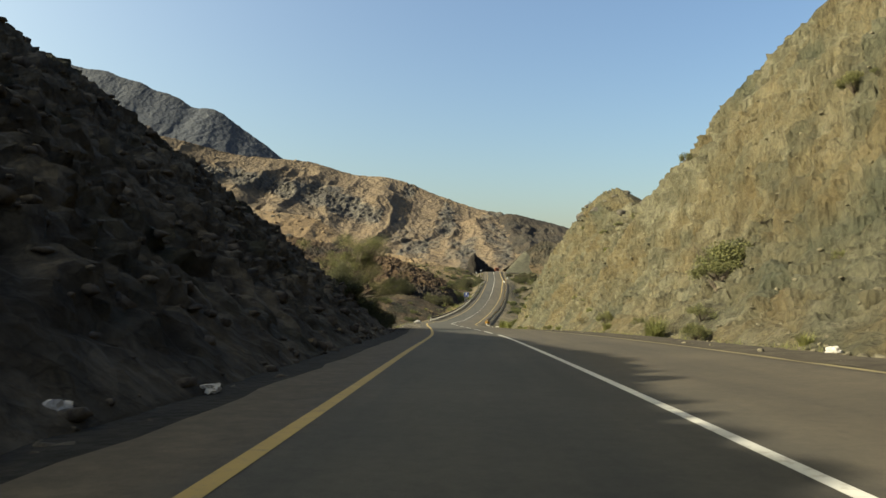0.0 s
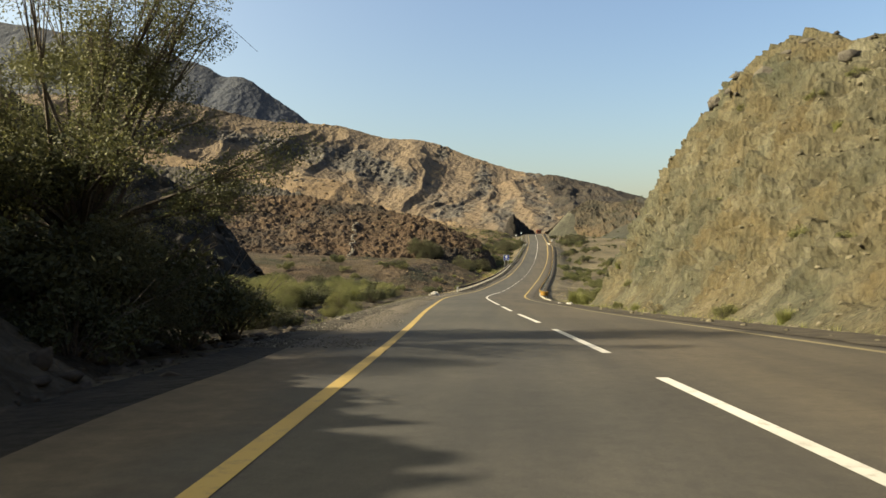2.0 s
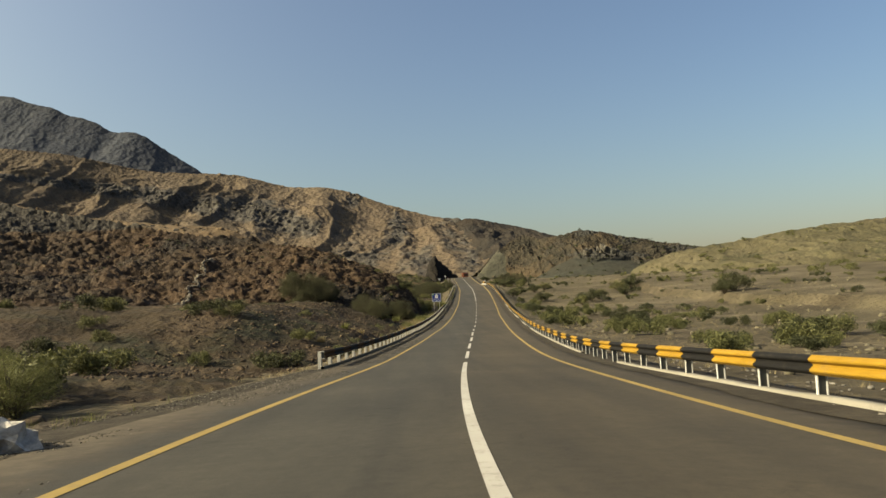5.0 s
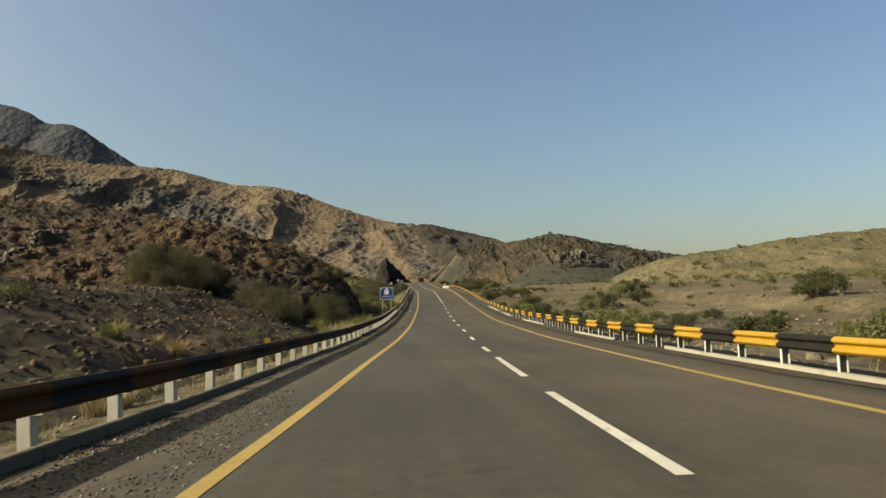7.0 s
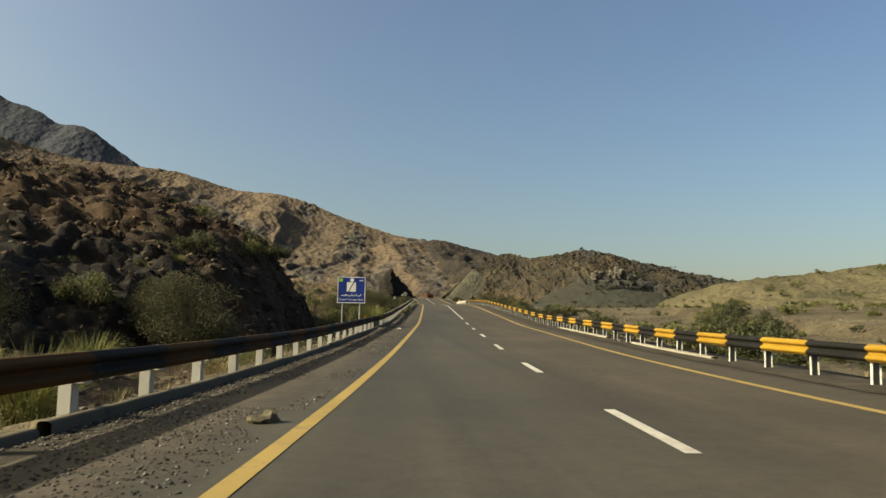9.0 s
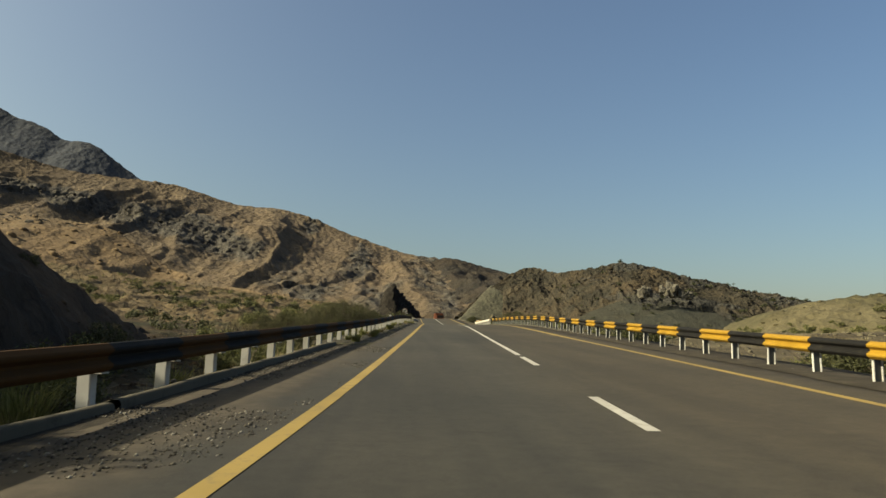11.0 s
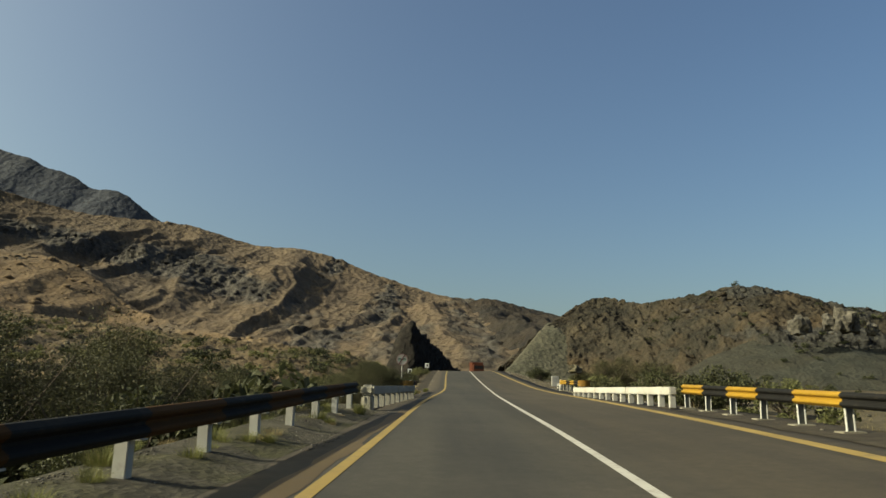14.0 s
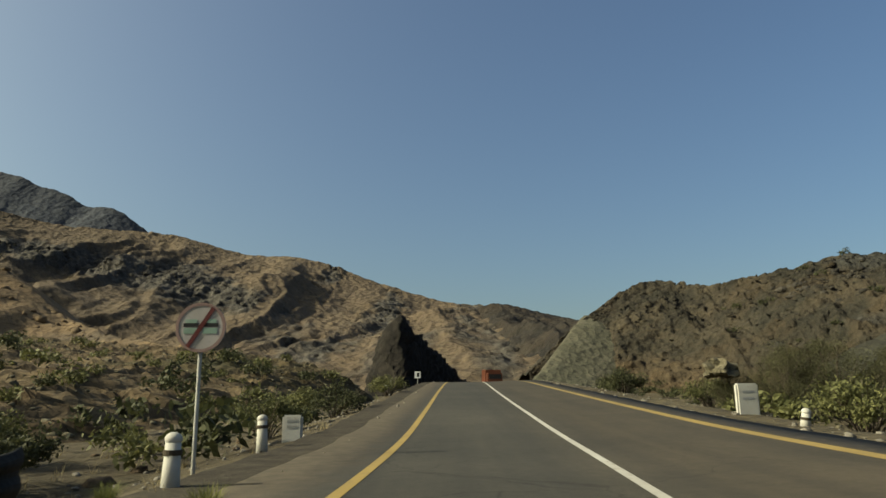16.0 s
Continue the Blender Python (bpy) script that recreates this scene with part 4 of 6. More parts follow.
OUTCROP_DARK = rock_material("dark_outcrop_rock", (0.029, 0.026, 0.023), (0.060, 0.054, 0.046), (0.112, 0.099, 0.083), None, 0.06, 0.35)
wall_rocks("rocky_range", "outcrop_blocks", 9000, 291, 0.5, 3.2, OUTCROP_DARK, "dark grey crags breaking out of the range", lambda p: (range_crags(p[:, 0], p[:, 1], p[:, 2]) > 0.5) & (p[:, 0] > -420), 0.1, 0.95, 0.4)
wall_rocks("tan_spur", "outcrop_blocks", 6000, 295, 0.7, 3.0, OUTCROP_DARK, "dark grey crags at the foot of the tan hill", lambda p: clustered(p, 40, 0.26, 705) & (p[:, 0] > -240), 0.15, 1.0, 0.3)
wall_rocks("olive_hill", "outcrop_blocks", 6500, 297, 0.25, 0.95, OUTCROP_DARK, "dark crags on the olive-grey hill", lambda p: clustered(p, 22, 0.18, 707) & (p[:, 0] > 64), 0.12, 1.0, 0.3)


wall_rocks("rock_cut_right", "crag_blocks", 1400, 281, 0.25, 1.0, rock_material("grey_crag", (0.05, 0.045, 0.04), (0.10, 0.09, 0.075), (0.17, 0.15, 0.12), None, 0.3, 2.0), "dark grey jagged blocks along the crest", lambda p: (p[:, 1] > 76) & (p[:, 1] < 104) & (p[:, 2] > 5.5) & (p[:, 0] < 28))


def verge_rocks(name, n, seed, u0, u1, y0, y1, small, big, material, label, steep=3.5):
    g = np.random.default_rng(seed)
    y = g.uniform(y0, y1, n)
    u = u0 + (u1 - u0) * g.random(n)
    x = ROAD_X(y) + u
    z = np.maximum(ground_height(x, y), np.where(np.abs(u) < 5.3, ROAD_Z(y) + BANK(y) * np.maximum(u, 0), -99))
    rock_field(name, np.stack([x, y, z + 0.01], -1), sizes_of(n, seed + 1, small, big, steep), material, label, seed + 2, 0.6, "gravel")


verge_rocks("verge_stones", 1900, 301, -8.2, -5.5, 2, 62, 0.02, 0.2, ROCK_LEFT_LOOSE, "broken stones along the shaded verge")
verge_rocks("verge_stones", 9000, 311, -14, -7.1, 58, 124, 0.025, 0.18, ROCK_BROWN_LOOSE, "grey stones of the dry wash", 5.0)
verge_rocks("verge_stones", 2400, 321, 5.2, 8.0, 0, 112, 0.02, 0.17, ROCK_RIGHT_LOOSE, "broken tan stones along the verge")
verge_rocks("verge_stones", 5200, 331, -9.5, -5.0, 130, 340, 0.01, 0.06, STONE, "grey gravel beside the guard rail")
verge_rocks("verge_stones", 2200, 341, 5.2, 9.0, 112, 330, 0.015, 0.10, STONE, "gravel beside the far guard rail")


def pebble_material():
    m, n, l, b = mat("shoulder_pebble", 0.9, 0, 0.2)
    own = n.new("ShaderNodeNewGeometry")
    tone = ramp_node(n, l, own.outputs["Random Per Island"], [(0.0, (0.018, 0.016, 0.013)), (0.45, (0.055, 0.049, 0.039)), (0.8, (0.105, 0.095, 0.078)), (1.0, (0.24, 0.225, 0.19))])
    l.new(mix_node(n, l, 0.5, tone, ramp_node(n, l, noise_node(n, l, coords(n, l), 60, 5, 0.7), [(0.35, (0.5, 0.5, 0.5)), (0.65, (1.3, 1.3, 1.3))]), "MULTIPLY"), b.inputs["Base Color"])
    return m


PEBBLE = pebble_material()


def pebbles(n, seed, u0, u1, y0, y1, label, bank=0.0):
    """Fine gravel lying in patches, thickest at the foot of the kerb."""
    g = np.random.default_rng(seed)
    y = g.uniform(y0, y1, n)
    u = u0 + (u1 - u0) * g.random(n) ** 1.5
    keep = fbm(u * 0.9, y * 0.35, 0 * y, 4, seed) + 0.35 * (u1 - u) / (u1 - u0) > 0.08
    y, u = y[keep], u[keep]
    z = ROAD_Z(y) + (0.03 + 0.13 * smoothstep(296, 324, y)) * smoothstep(-4.64, -5.6, u) * bank
    rock_field("shoulder_gravel", np.stack([ROAD_X(y) + u, y, z + 0.004], -1), sizes_of(len(y), seed + 1, 0.006, 0.024, 2.6), PEBBLE, label, seed + 2, 0.7, "gravel", (OCTA_V, OCTA_F))


pebbles(90000, 391, -5.62, -3.75, 138, 262, "fine grey gravel scattered on the dusty road shoulder")
pebbles(30000, 393, -6.2, -4.3, 262, 330, "fine grey gravel on the bank under the upper rail", 1.0)
pebbles(45000, 395, -6.3, -3.9, 54, 136, "fine gravel on the wide shoulder")
verge_rocks("verge_stones", 1500, 351, -12, -5.0, 338, 460, 0.02, 0.14, STONE, "gravel along the upper verge")
verge_rocks("verge_stones", 1500, 361, 5.2, 14.0, 338, 460, 0.02, 0.16, STONE, "gravel along the upper far verge")
verge_rocks("valley_stones", 4200, 371, 9, 70, 110, 400, 0.04, 0.4, ROCK_RIGHT_LOOSE, "stones scattered over the valley floor")
verge_rocks("valley_stones", 2600, 381, -45, -9, 110, 380, 0.04, 0.4, ROCK_BROWN_LOOSE, "stones scattered below the brown hill")


# ---- guard rails ----
def w_beam(length):
    """A corrugated beam panel along +y, face towards +x."""
    prof = [(0.0, 0.155), (0.02, 0.15), (0.075, 0.105), (0.083, 0.085), (0.075, 0.06), (0.015, 0.015), (0.015, -0.015), (0.075, -0.06), (0.083, -0.085), (0.075, -0.105), (0.02, -0.15), (0.0, -0.155)]
    bm = bmesh.new()
    ring = []
    for y in (0.0, length):
        ring.append([bm.verts.new((x, y, z)) for x, z in prof] + [bm.verts.new((x - 0.012, y, z)) for x, z in reversed(prof)])
    n = len(ring[0])
    for k in range(n):
        bm.faces.new((ring[0][k], ring[0][(k + 1) % n], ring[1][(k + 1) % n], ring[1][k]))
    bmesh.ops.recalc_face_normals(bm, faces=bm.faces)
    return bm


def concrete_post():
    """A white post with a channel spacer: plates above and below the beam, a web coloured dark for shade between."""
    bm = box_bm(0.15, 0.15, 1.22, (-0.18, 0, -0.5), 0.012)
    box_bm(0.26, 0.15, 0.014, (-0.125, 0, 0.722), 0.0, bm)
    box_bm(0.13, 0.16, 0.018, (-0.045, 0, 0.448), 0.0, bm)
    n = len(bm.faces)
    box_bm(0.09, 0.04, 0.30, (-0.06, 0.04, 0.47), 0.0, bm)
    for k, f in enumerate(bm.faces):
        f.material_index = 1 if k >= n else 0
    return bm


def footing_pad():
    """A rough concrete pad at the foot of a post."""
    bm = box_bm(0.42, 0.36, 0.4, (-0.19, -0.02, -0.375), 0.02)
    for v in bm.verts:
        v.co += 0.02 * noise.noise_vector(v.co * 6)
    return bm


def steel_post():
    """Two white flange strips with a web, coloured dark for shade, set back between them, on a concrete pad."""
    bm = box_bm(0.016, 0.06, 1.2, (-0.035, 0, -0.5))
    box_bm(0.016, 0.06, 1.2, (-0.185, 0, -0.5), 0.0, bm)
    n = len(bm.faces)
    box_bm(0.13, 0.012, 1.19, (-0.11, -0.012, -0.5), 0.0, bm)
    m = len(bm.faces)
    box_bm(0.46, 0.40, 0.5, (-0.09, 0, -0.48), 0.015, bm)
    for k, f in enumerate(bm.faces):
        f.material_index = 2 if k >= m else 1 if k >= n else 0
    return bm


def flared_end():
    """The rounded terminal drum of a rail, open to the back."""
    bm = bmesh.new()
    pts = []
    for k in range(31):
        a = radians(-150 + 300 * k / 30)
        pts.append((0.38 * math.cos(a), 0.38 * math.sin(a)))
    prev = None
    for x, y in pts:
        cur = [bm.verts.new((x * r, y * r, z)) for r, z in ((1, -0.19), (1, 0.19), (0.93, 0.19), (0.93, -0.19))]
        if prev:
            for k in range(4):
                bm.faces.new((prev[k], prev[(k + 1) % 4], cur[(k + 1) % 4], cur[k]))
        prev = cur
    bmesh.ops.recalc_face_normals(bm, faces=bm.faces)
    return bm


def mesh_of(name, bm, material):
    me = bpy.data.meshes.new(name)
    bm.to_mesh(me)
    bm.free()
    me.materials.append(material)
    return me


BEAM_Y, BEAM_K = mesh_of("beam", w_beam(2.0), YELLOW_PAINT), mesh_of("beam", w_beam(2.0), BLACK_PAINT)
BEAM_SHADED = mesh_of("beam", w_beam(2.0), SHADED_AMBER)
POST_C, POST_S = mesh_of("post", concrete_post(), WHITE_PAINT), mesh_of("post", steel_post(), paint_material("white_post_paint", (0.6, 0.6, 0.57), (0.3, 0.28, 0.24), 0.6, 0.7, 5.0))
# Dark grey puts the shade of the recess into the web's colour.
SHADED_WEB = paint_material("shaded_post_web", (0.13, 0.135, 0.13), (0.07, 0.06, 0.05), 0.6, 0.8, 5.0)
POST_C.materials.append(SHADED_WEB)
POST_S.materials.append(SHADED_WEB)
POST_S.materials.append(paint_material("pale_pad_concrete", (0.26, 0.24, 0.19), (0.13, 0.115, 0.085), 0.8, 0.9, 2.0))
PAD = mesh_of("footing", footing_pad(), POST_S.materials[2])
DRUM = mesh_of("end_terminal", flared_end(), paint_material("dull_amber_paint", (0.21, 0.115, 0.022), (0.12, 0.08, 0.045), 0.7, 0.7, 3.0))


def rail_base(u, y):
    return Vector((float(ROAD_X(y)) + u, y, float(ROAD_Z(y) + BANK(y) * max(u, 0))))


def guard_rail(u_of, y0, y1, side, post, amber, label, rise=0.0, ends=(), lift=None, marks=None):
    """A run of striped beams on posts every two metres; side: +1 faces the road to its right."""
    base = rail_base(u_of(y0), y0)
    rail = empty("guard_rail", Matrix.Translation(base), label=label, category="guard rail", group="guard rails")
    marks = [float(y) for y in (np.arange(y0, y1 + 0.1, 2.0) if marks is None else marks)]
    n = len(marks) - 1
    for k, y in enumerate(marks):
        after = marks[k + 1] if k < n else y + 2
        a, b = rail_base(u_of(y), y), rail_base(u_of(after), after)
        if lift:
            a.z, b.z = a.z + lift(y), b.z + lift(after)
        yaw = math.degrees(math.atan2(-(b.x - a.x), b.y - a.y)) + (0 if side > 0 else 180)
        p = new("post", post)
        p.parent = rail
        p.matrix_basis = Matrix.Translation(a - base + Vector((0, 0, rise))) @ pose(0, 0, 0, random.uniform(-1.5, 1.5), random.uniform(-1.5, 1.5), yaw)
        if post is POST_C and y > 256:
            f = new("footing", PAD)
            f.parent = rail
            f.matrix_basis = Matrix.Translation(a - base + Vector((0, 0, rise))) @ pose(0, 0, 0, 0, 0, yaw + random.uniform(-12, 12))
        if k < n:
            up = Vector((0, 0, 0.62 + rise))
            d = b - a
            s, e = (a, b) if side > 0 else (b, a)
            pitch = math.degrees(math.atan2((e - s).z, d.xy.length))
            beam = new("beam", amber if k % 2 == 0 else BEAM_K)
            beam.parent = rail
            beam.matrix_basis = Matrix.Translation(s - base + up) @ pose(0, 0, 0, 0, 0, yaw) @ pose(0, 0, 0, pitch, 0, 0) @ Matrix.Diagonal((1, d.length / 2.0 * 1.004, 1, 1))
    for y in ends:
        t = new("end_terminal", DRUM)
        t.parent = rail
        tagged(t, "rounded amber end terminal")
        way = -1 if y <= y0 + 1 else 1
        t.matrix_basis = Matrix.Translation(rail_base(u_of(y), y) - base + Vector((0.02 * side, way * 0.33, 0.62 + rise))) @ pose(0, 0, 0, 0, 0, 90 * way)
    return rail


def u_table(*pairs):
    return lambda y: float(np.interp(y, [p[0] for p in pairs], [p[1] for p in pairs]))


LEFT_U = u_table((137, -5.75), (160, -5.8), (200, -5.85), (225, -5.88), (258, -5.76), (281, -5.55), (303, -5.32), (320, -5.30), (329, -5.15))
RIGHT_U = u_table((112, 5.6), (130, 5.2), (160, 5.15), (210, 5.3), (260, 5.3), (290, 5.35), (331, 5.35))
LEFT_LIFT = u_table((250, 0), (285, -0.02), (300, 0.05), (311, 0.10), (319, 0.13), (323, 0.17), (328, 0.20))
LEFT_MARKS = np.concatenate([np.arange(137, 285, 2.0), np.linspace(285, 307.6, 12)[:-1], np.linspace(307.6, 328.0, 10)])
left_rail = guard_rail(LEFT_U, 137, 328, 1, POST_C, BEAM_SHADED, "amber and black striped guard rail on white concrete posts", -0.075, (), LEFT_LIFT, LEFT_MARKS)
guard_rail(RIGHT_U, 113, 331, -1, POST_S, BEAM_Y, "amber and black striped guard rail on slim white steel posts", -0.07, (113,), u_table((250, 0), (267, 0.045), (285, 0.09)))
SHORT_U = u_table((348, -5.28), (352, -5.45))
short_rail = guard_rail(SHORT_U, 348, 357.5, 1, POST_C, BEAM_SHADED, "short striped guard rail with an amber end terminal", 0.02, (348,), None, (348, 349.7, 351.7, 353.7, 355.7, 357.5))
far_rail = guard_rail(u_table((300, 5.5)), 352.5, 362.5, -1, POST_S, BEAM_Y, "short striped guard rail beyond the white parapet", 0.02, (352.5,))


def fishtail():
    """A short flattened beam end that opens out and bends back from the road."""
    bm = w_beam(0.75)
    bmesh.ops.subdivide_edges(bm, edges=[e for e in bm.edges if abs(e.verts[0].co.y - e.verts[1].co.y) > 0.5], cuts=5)
    for v in bm.verts:
        q = v.co.y / 0.75
        v.co.x = v.co.x * (1 - 0.6 * q) - 0.16 * q**2
        v.co.z *= 1 + 0.25 * q**2
    return bm


FISHTAIL = mesh_of("end_terminal", fishtail(), BLACK_PAINT)
FISHTAIL.materials.append(WHITE_PAINT)


def rail_tail(rail, u_of, y, rise, mesh=None, label="flattened black fishtail beam end"):
    t = new("end_terminal", mesh or FISHTAIL)
    t.parent = rail
    tagged(t, label)
    t.matrix_basis = Matrix.Translation(rail_base(u_of(y), y) - rail.matrix_basis.translation + Vector((0, 0, 0.62 + rise)))


rail_tail(left_rail, LEFT_U, 328, 0.125)
rail_tail(short_rail, SHORT_U, 357.5, 0.02)
rail_tail(far_rail, u_table((300, 5.5)), 362.5, 0.02, mesh_of("end_terminal", fishtail(), YELLOW_PAINT), "flattened amber fishtail beam end")


def reflector(y, material, label, up):
    """A small square plate standing on the rail."""
    base = left_rail.matrix_basis.translation
    r = part("reflector", box_bm(0.13, 0.02, 0.19, (0, 0, 0), 0.006), material, left_rail, label)
    r.matrix_basis = Matrix.Translation(rail_base(LEFT_U(y) - 0.06, y) - base + Vector((0, 0, up)))


reflector(169.2, YELLOW_PAINT, "amber square reflector plate", 0.62)
reflector(231.7, YELLOW_PAINT, "amber square reflector plate", 0.62)
reflector(319.5, YELLOW_PAINT, "amber square reflector plate", 0.62)
reflector(287.4, WHITE_PAINT, "white square reflector plate", 0.6)


# ---- kerbs ----
def kerb(name, u_of, y0, y1, w, h, material, label):
    ys = np.linspace(y0, y1, int((y1 - y0) * 2) + 2)
    u = np.array([u_of(y) for y in ys])
    prof = [(-w / 2, -0.4), (-w / 2, h - 0.02), (-w / 2 + 0.02, h), (w / 2 - 0.03, h), (w / 2, h - 0.03), (w / 2, -0.4)]
    jit = 0.03 * fbm(ys * 0.6, 0 * ys, 0 * ys, 3, 12)
    X = np.stack([ROAD_X(ys) + u + a for a, _ in prof], 1)
    Y = np.repeat(ys[:, None], len(prof), 1)
    Z = np.stack([ROAD_Z(ys) + BANK(ys) * np.maximum(u, 0) + b + jit for _, b in prof], 1)
    return tagged(sheet(name, X, Y, Z, material), label, "kerb", kind="structure")


PALE_KERB = paint_material("chalky_kerb", (0.28, 0.262, 0.215), (0.14, 0.125, 0.095), 0.8, 0.9, 1.5)
DUSTY_KERB = paint_material("dusty_kerb", (0.105, 0.094, 0.070), (0.030, 0.026, 0.019), 0.9, 0.9, 2.2)
KERB_LEFT = ((136, 147.9, 0.0), (148, 161.9, 0.02), (162, 175.9, -0.02), (176, 187.9, 0.0), (188, 189.9, -0.06), (190, 197.9, 0.03), (198, 201.9, -0.05), (202, 218.9, 0.0), (219, 231.9, 0.02), (232, 246.9, -0.02), (247, 262, 0.0))
for k, (a, b, du) in enumerate(KERB_LEFT):
    kerb("kerb_left_%d" % (k + 1), lambda y: LEFT_U(y) + 0.13 + du, a, b, 0.13, 0.11 + du, DUSTY_KERB, "weathered pale concrete kerb under the guard rail, chipped")
for k, (a, b) in enumerate(((104, 132), (140, 172), (178, 186), (196, 206), (214, 222), (226, 238))):
    kerb("kerb_right_%d" % (k + 1), lambda y: RIGHT_U(y) + 0.05, a, b, 0.2, 0.08, PALE_KERB, "chalky whitewashed concrete kerb, broken in places")


# ---- parapets of the culvert ----
def parapet(u, y0, y1, side, pitch, label, height=0.66, pier=False, u_end=None, drop=0.0, paint=WHITE_PAINT):
    base = rail_base(u, y0)
    end = rail_base(u if u_end is None else u_end, y1) - Vector((0, 0, drop))
    d = end - base
    yaw = math.degrees(math.atan2(-d.x, d.y))
    tilt = math.degrees(math.atan2(d.z, d.xy.length))
    top = empty("parapet", Matrix.Translation(base) @ pose(0, 0, 0, 0, 0, yaw) @ pose(0, 0, 0, tilt, 0, 0), label=label, category="parapet", group="culvert parapets")
    length = d.length
    n = int(round(length / 6.0))
    for k in range(n):
        a, b = length * k / n + 0.015, length * (k + 1) / n - 0.015
        part("top_beam", box_bm(0.24, b - a, 0.27, (0, (a + b) / 2, height - 0.27), 0.03), paint, top)
    m = int(length / pitch)
    post = mesh_of("post", box_bm(0.20, 0.17, height - 0.27 + 0.5, (0, 0, -0.5), 0.015), paint)
    for k in range(m + 1):
        p = new("post", post)
        p.parent = top
        p.matrix_basis = Matrix.Translation((0, min(max(length * k / m, 0.14), length - 0.14), 0))
    part("footing", box_bm(0.30, length, 0.5, (-0.02 * side, length / 2, -0.46), 0.02), CONCRETE, top)
    if pier:
        stained = paint_material("stained_pier_whitewash", (0.36, 0.34, 0.28), (0.10, 0.075, 0.045), 0.95, 0.9, 5.0)
        for z0, z1, w in ((-0.5, height * 0.62, 0.36), (height * 0.64, height + 0.03, 0.42)):
            bm = box_bm(w, w + 0.04, z1 - z0, (0, -0.23, z0), 0.06)
            bmesh.ops.subdivide_edges(bm, edges=bm.edges, cuts=4, use_grid_fill=True)
            for v in bm.verts:
                v.co += 0.05 * noise.noise_vector(v.co * 4) + 0.02 * noise.noise_vector(v.co * 14)
            part("end_pier", bm, stained, top, "crumbling stained whitewashed stone pier")
    return top


# Left whitewash is greyed for the shaded inner face, besides its worn patches.
parapet(-5.05, 330.2, 342.4, 1, 1.25, "chipped whitewashed concrete parapet with open bays", 0.76, True, -4.5, 0.15, paint_material("shaded_worn_whitewash", (0.34, 0.325, 0.285), (0.15, 0.135, 0.11), 0.8, 0.85, 2.5))
parapet(5.0, 331.0, 348.2, -1, 1.3, "bright whitewashed concrete parapet with open bays", 0.72, False, 4.35, 0.26)


# ---- signs ----
def disc_bm(r, depth, at=(0, 0, 0), seg=48):
    return cyl_bm(r, depth, at, seg, axis="Y")


def text_part(words, size, at, material, parent, name="lettering", label=""):
    cu = bpy.data.curves.new(name, "FONT")
    cu.body, cu.size, cu.extrude, cu.align_x, cu.align_y = words, size, 0.002, "CENTER", "CENTER"
    tmp = new(name, cu)
    me = bpy.data.meshes.new_from_object(tmp)
    bpy.data.objects.remove(tmp)
    me.materials.clear()
    me.materials.append(material)
    ob = new(name, me)
    ob.parent = parent
    ob.matrix_basis = pose(*at, 90, 0, 0)
    return tagged(ob, label) if label else ob


def blue_sign():
    x, y = -1.34, 234.9
    g = float(ground_height(np.array(x), np.array(y)))
    s = empty("road_sign", pose(x, y, g, 0, 0, -3), label="blue seat belt sign with white lettering on two posts", category="road sign")
    mid = -10.6 - g
    w, h = 1.56, 1.48
    for k in (-0.48, 0.48):
        part("post", cyl_bm(0.04, mid + 1.0, (k, 0.06, (mid + 0.2) / 2 - 0.1), 14), STEEL, s)
    board = part("board", box_bm(w, 0.03, h, (0, 0, mid - h / 2), 0.01), SIGN_BLUE, s)
    for a, b, c, e in ((w - 0.03, 0.035, 0, h / 2 - 0.035), (w - 0.03, 0.035, 0, -h / 2 + 0.035)):
        part("border", box_bm(a, 0.006, b, (c, -0.021, mid + e - b / 2)), SIGN_WHITE, board)
    for c in (-1, 1):
        part("border", box_bm(0.035, 0.006, h - 0.08, (c * (w / 2 - 0.033), -0.021, mid - h / 2 + 0.04)), SIGN_WHITE, board)
    part("emblem", box_bm(0.2, 0.006, 0.19, (-w / 2 + 0.19, -0.021, mid + h / 2 - 0.29)), SIGN_GREEN, board)
    part("pictogram", disc_bm(0.105, 0.006, (0.03, -0.021, mid + 0.55), 28), SIGN_WHITE, board)
    part("pictogram", box_bm(0.5, 0.006, 0.52, (0.0, -0.021, mid - 0.09), 0.0), SIGN_WHITE, board)
    bar = part("pictogram", box_bm(0.045, 0.006, 0.66, (0, 0, -0.33)), SIGN_BLACK, board, "black diagonal belt")
    bar.matrix_basis = pose(0.0, -0.028, mid + 0.2, 0, 28, 0)
    for k, (c, wd, h1, up) in enumerate(((-0.47, 0.14, 0.045, 0.0), (-0.33, 0.05, 0.12, -0.02), (-0.23, 0.13, 0.04, 0.02), (-0.09, 0.09, 0.05, -0.03), (0.02, 0.04, 0.13, 0.0), (0.14, 0.16, 0.04, -0.01), (0.28, 0.05, 0.09, 0.02), (0.40, 0.15, 0.045, -0.02), (0.52, 0.04, 0.11, 0.0))):
        part("script_bar", box_bm(wd, 0.006, h1, (c, -0.021, mid - 0.33 + up)), SIGN_WHITE, board)
    for k in (0, 1):
        part("script_bar", box_bm(0.09, 0.006, 0.05, (0.48 + 0.12 * k, -0.021, mid + 0.5)), SIGN_WHITE, board)
    for word, c in (("Fasten", -0.49), ("Your", -0.115), ("Seat", 0.21), ("Belt", 0.52)):
        text_part(word, 0.155, (c, -0.018, mid - 0.53), SIGN_WHITE, board)


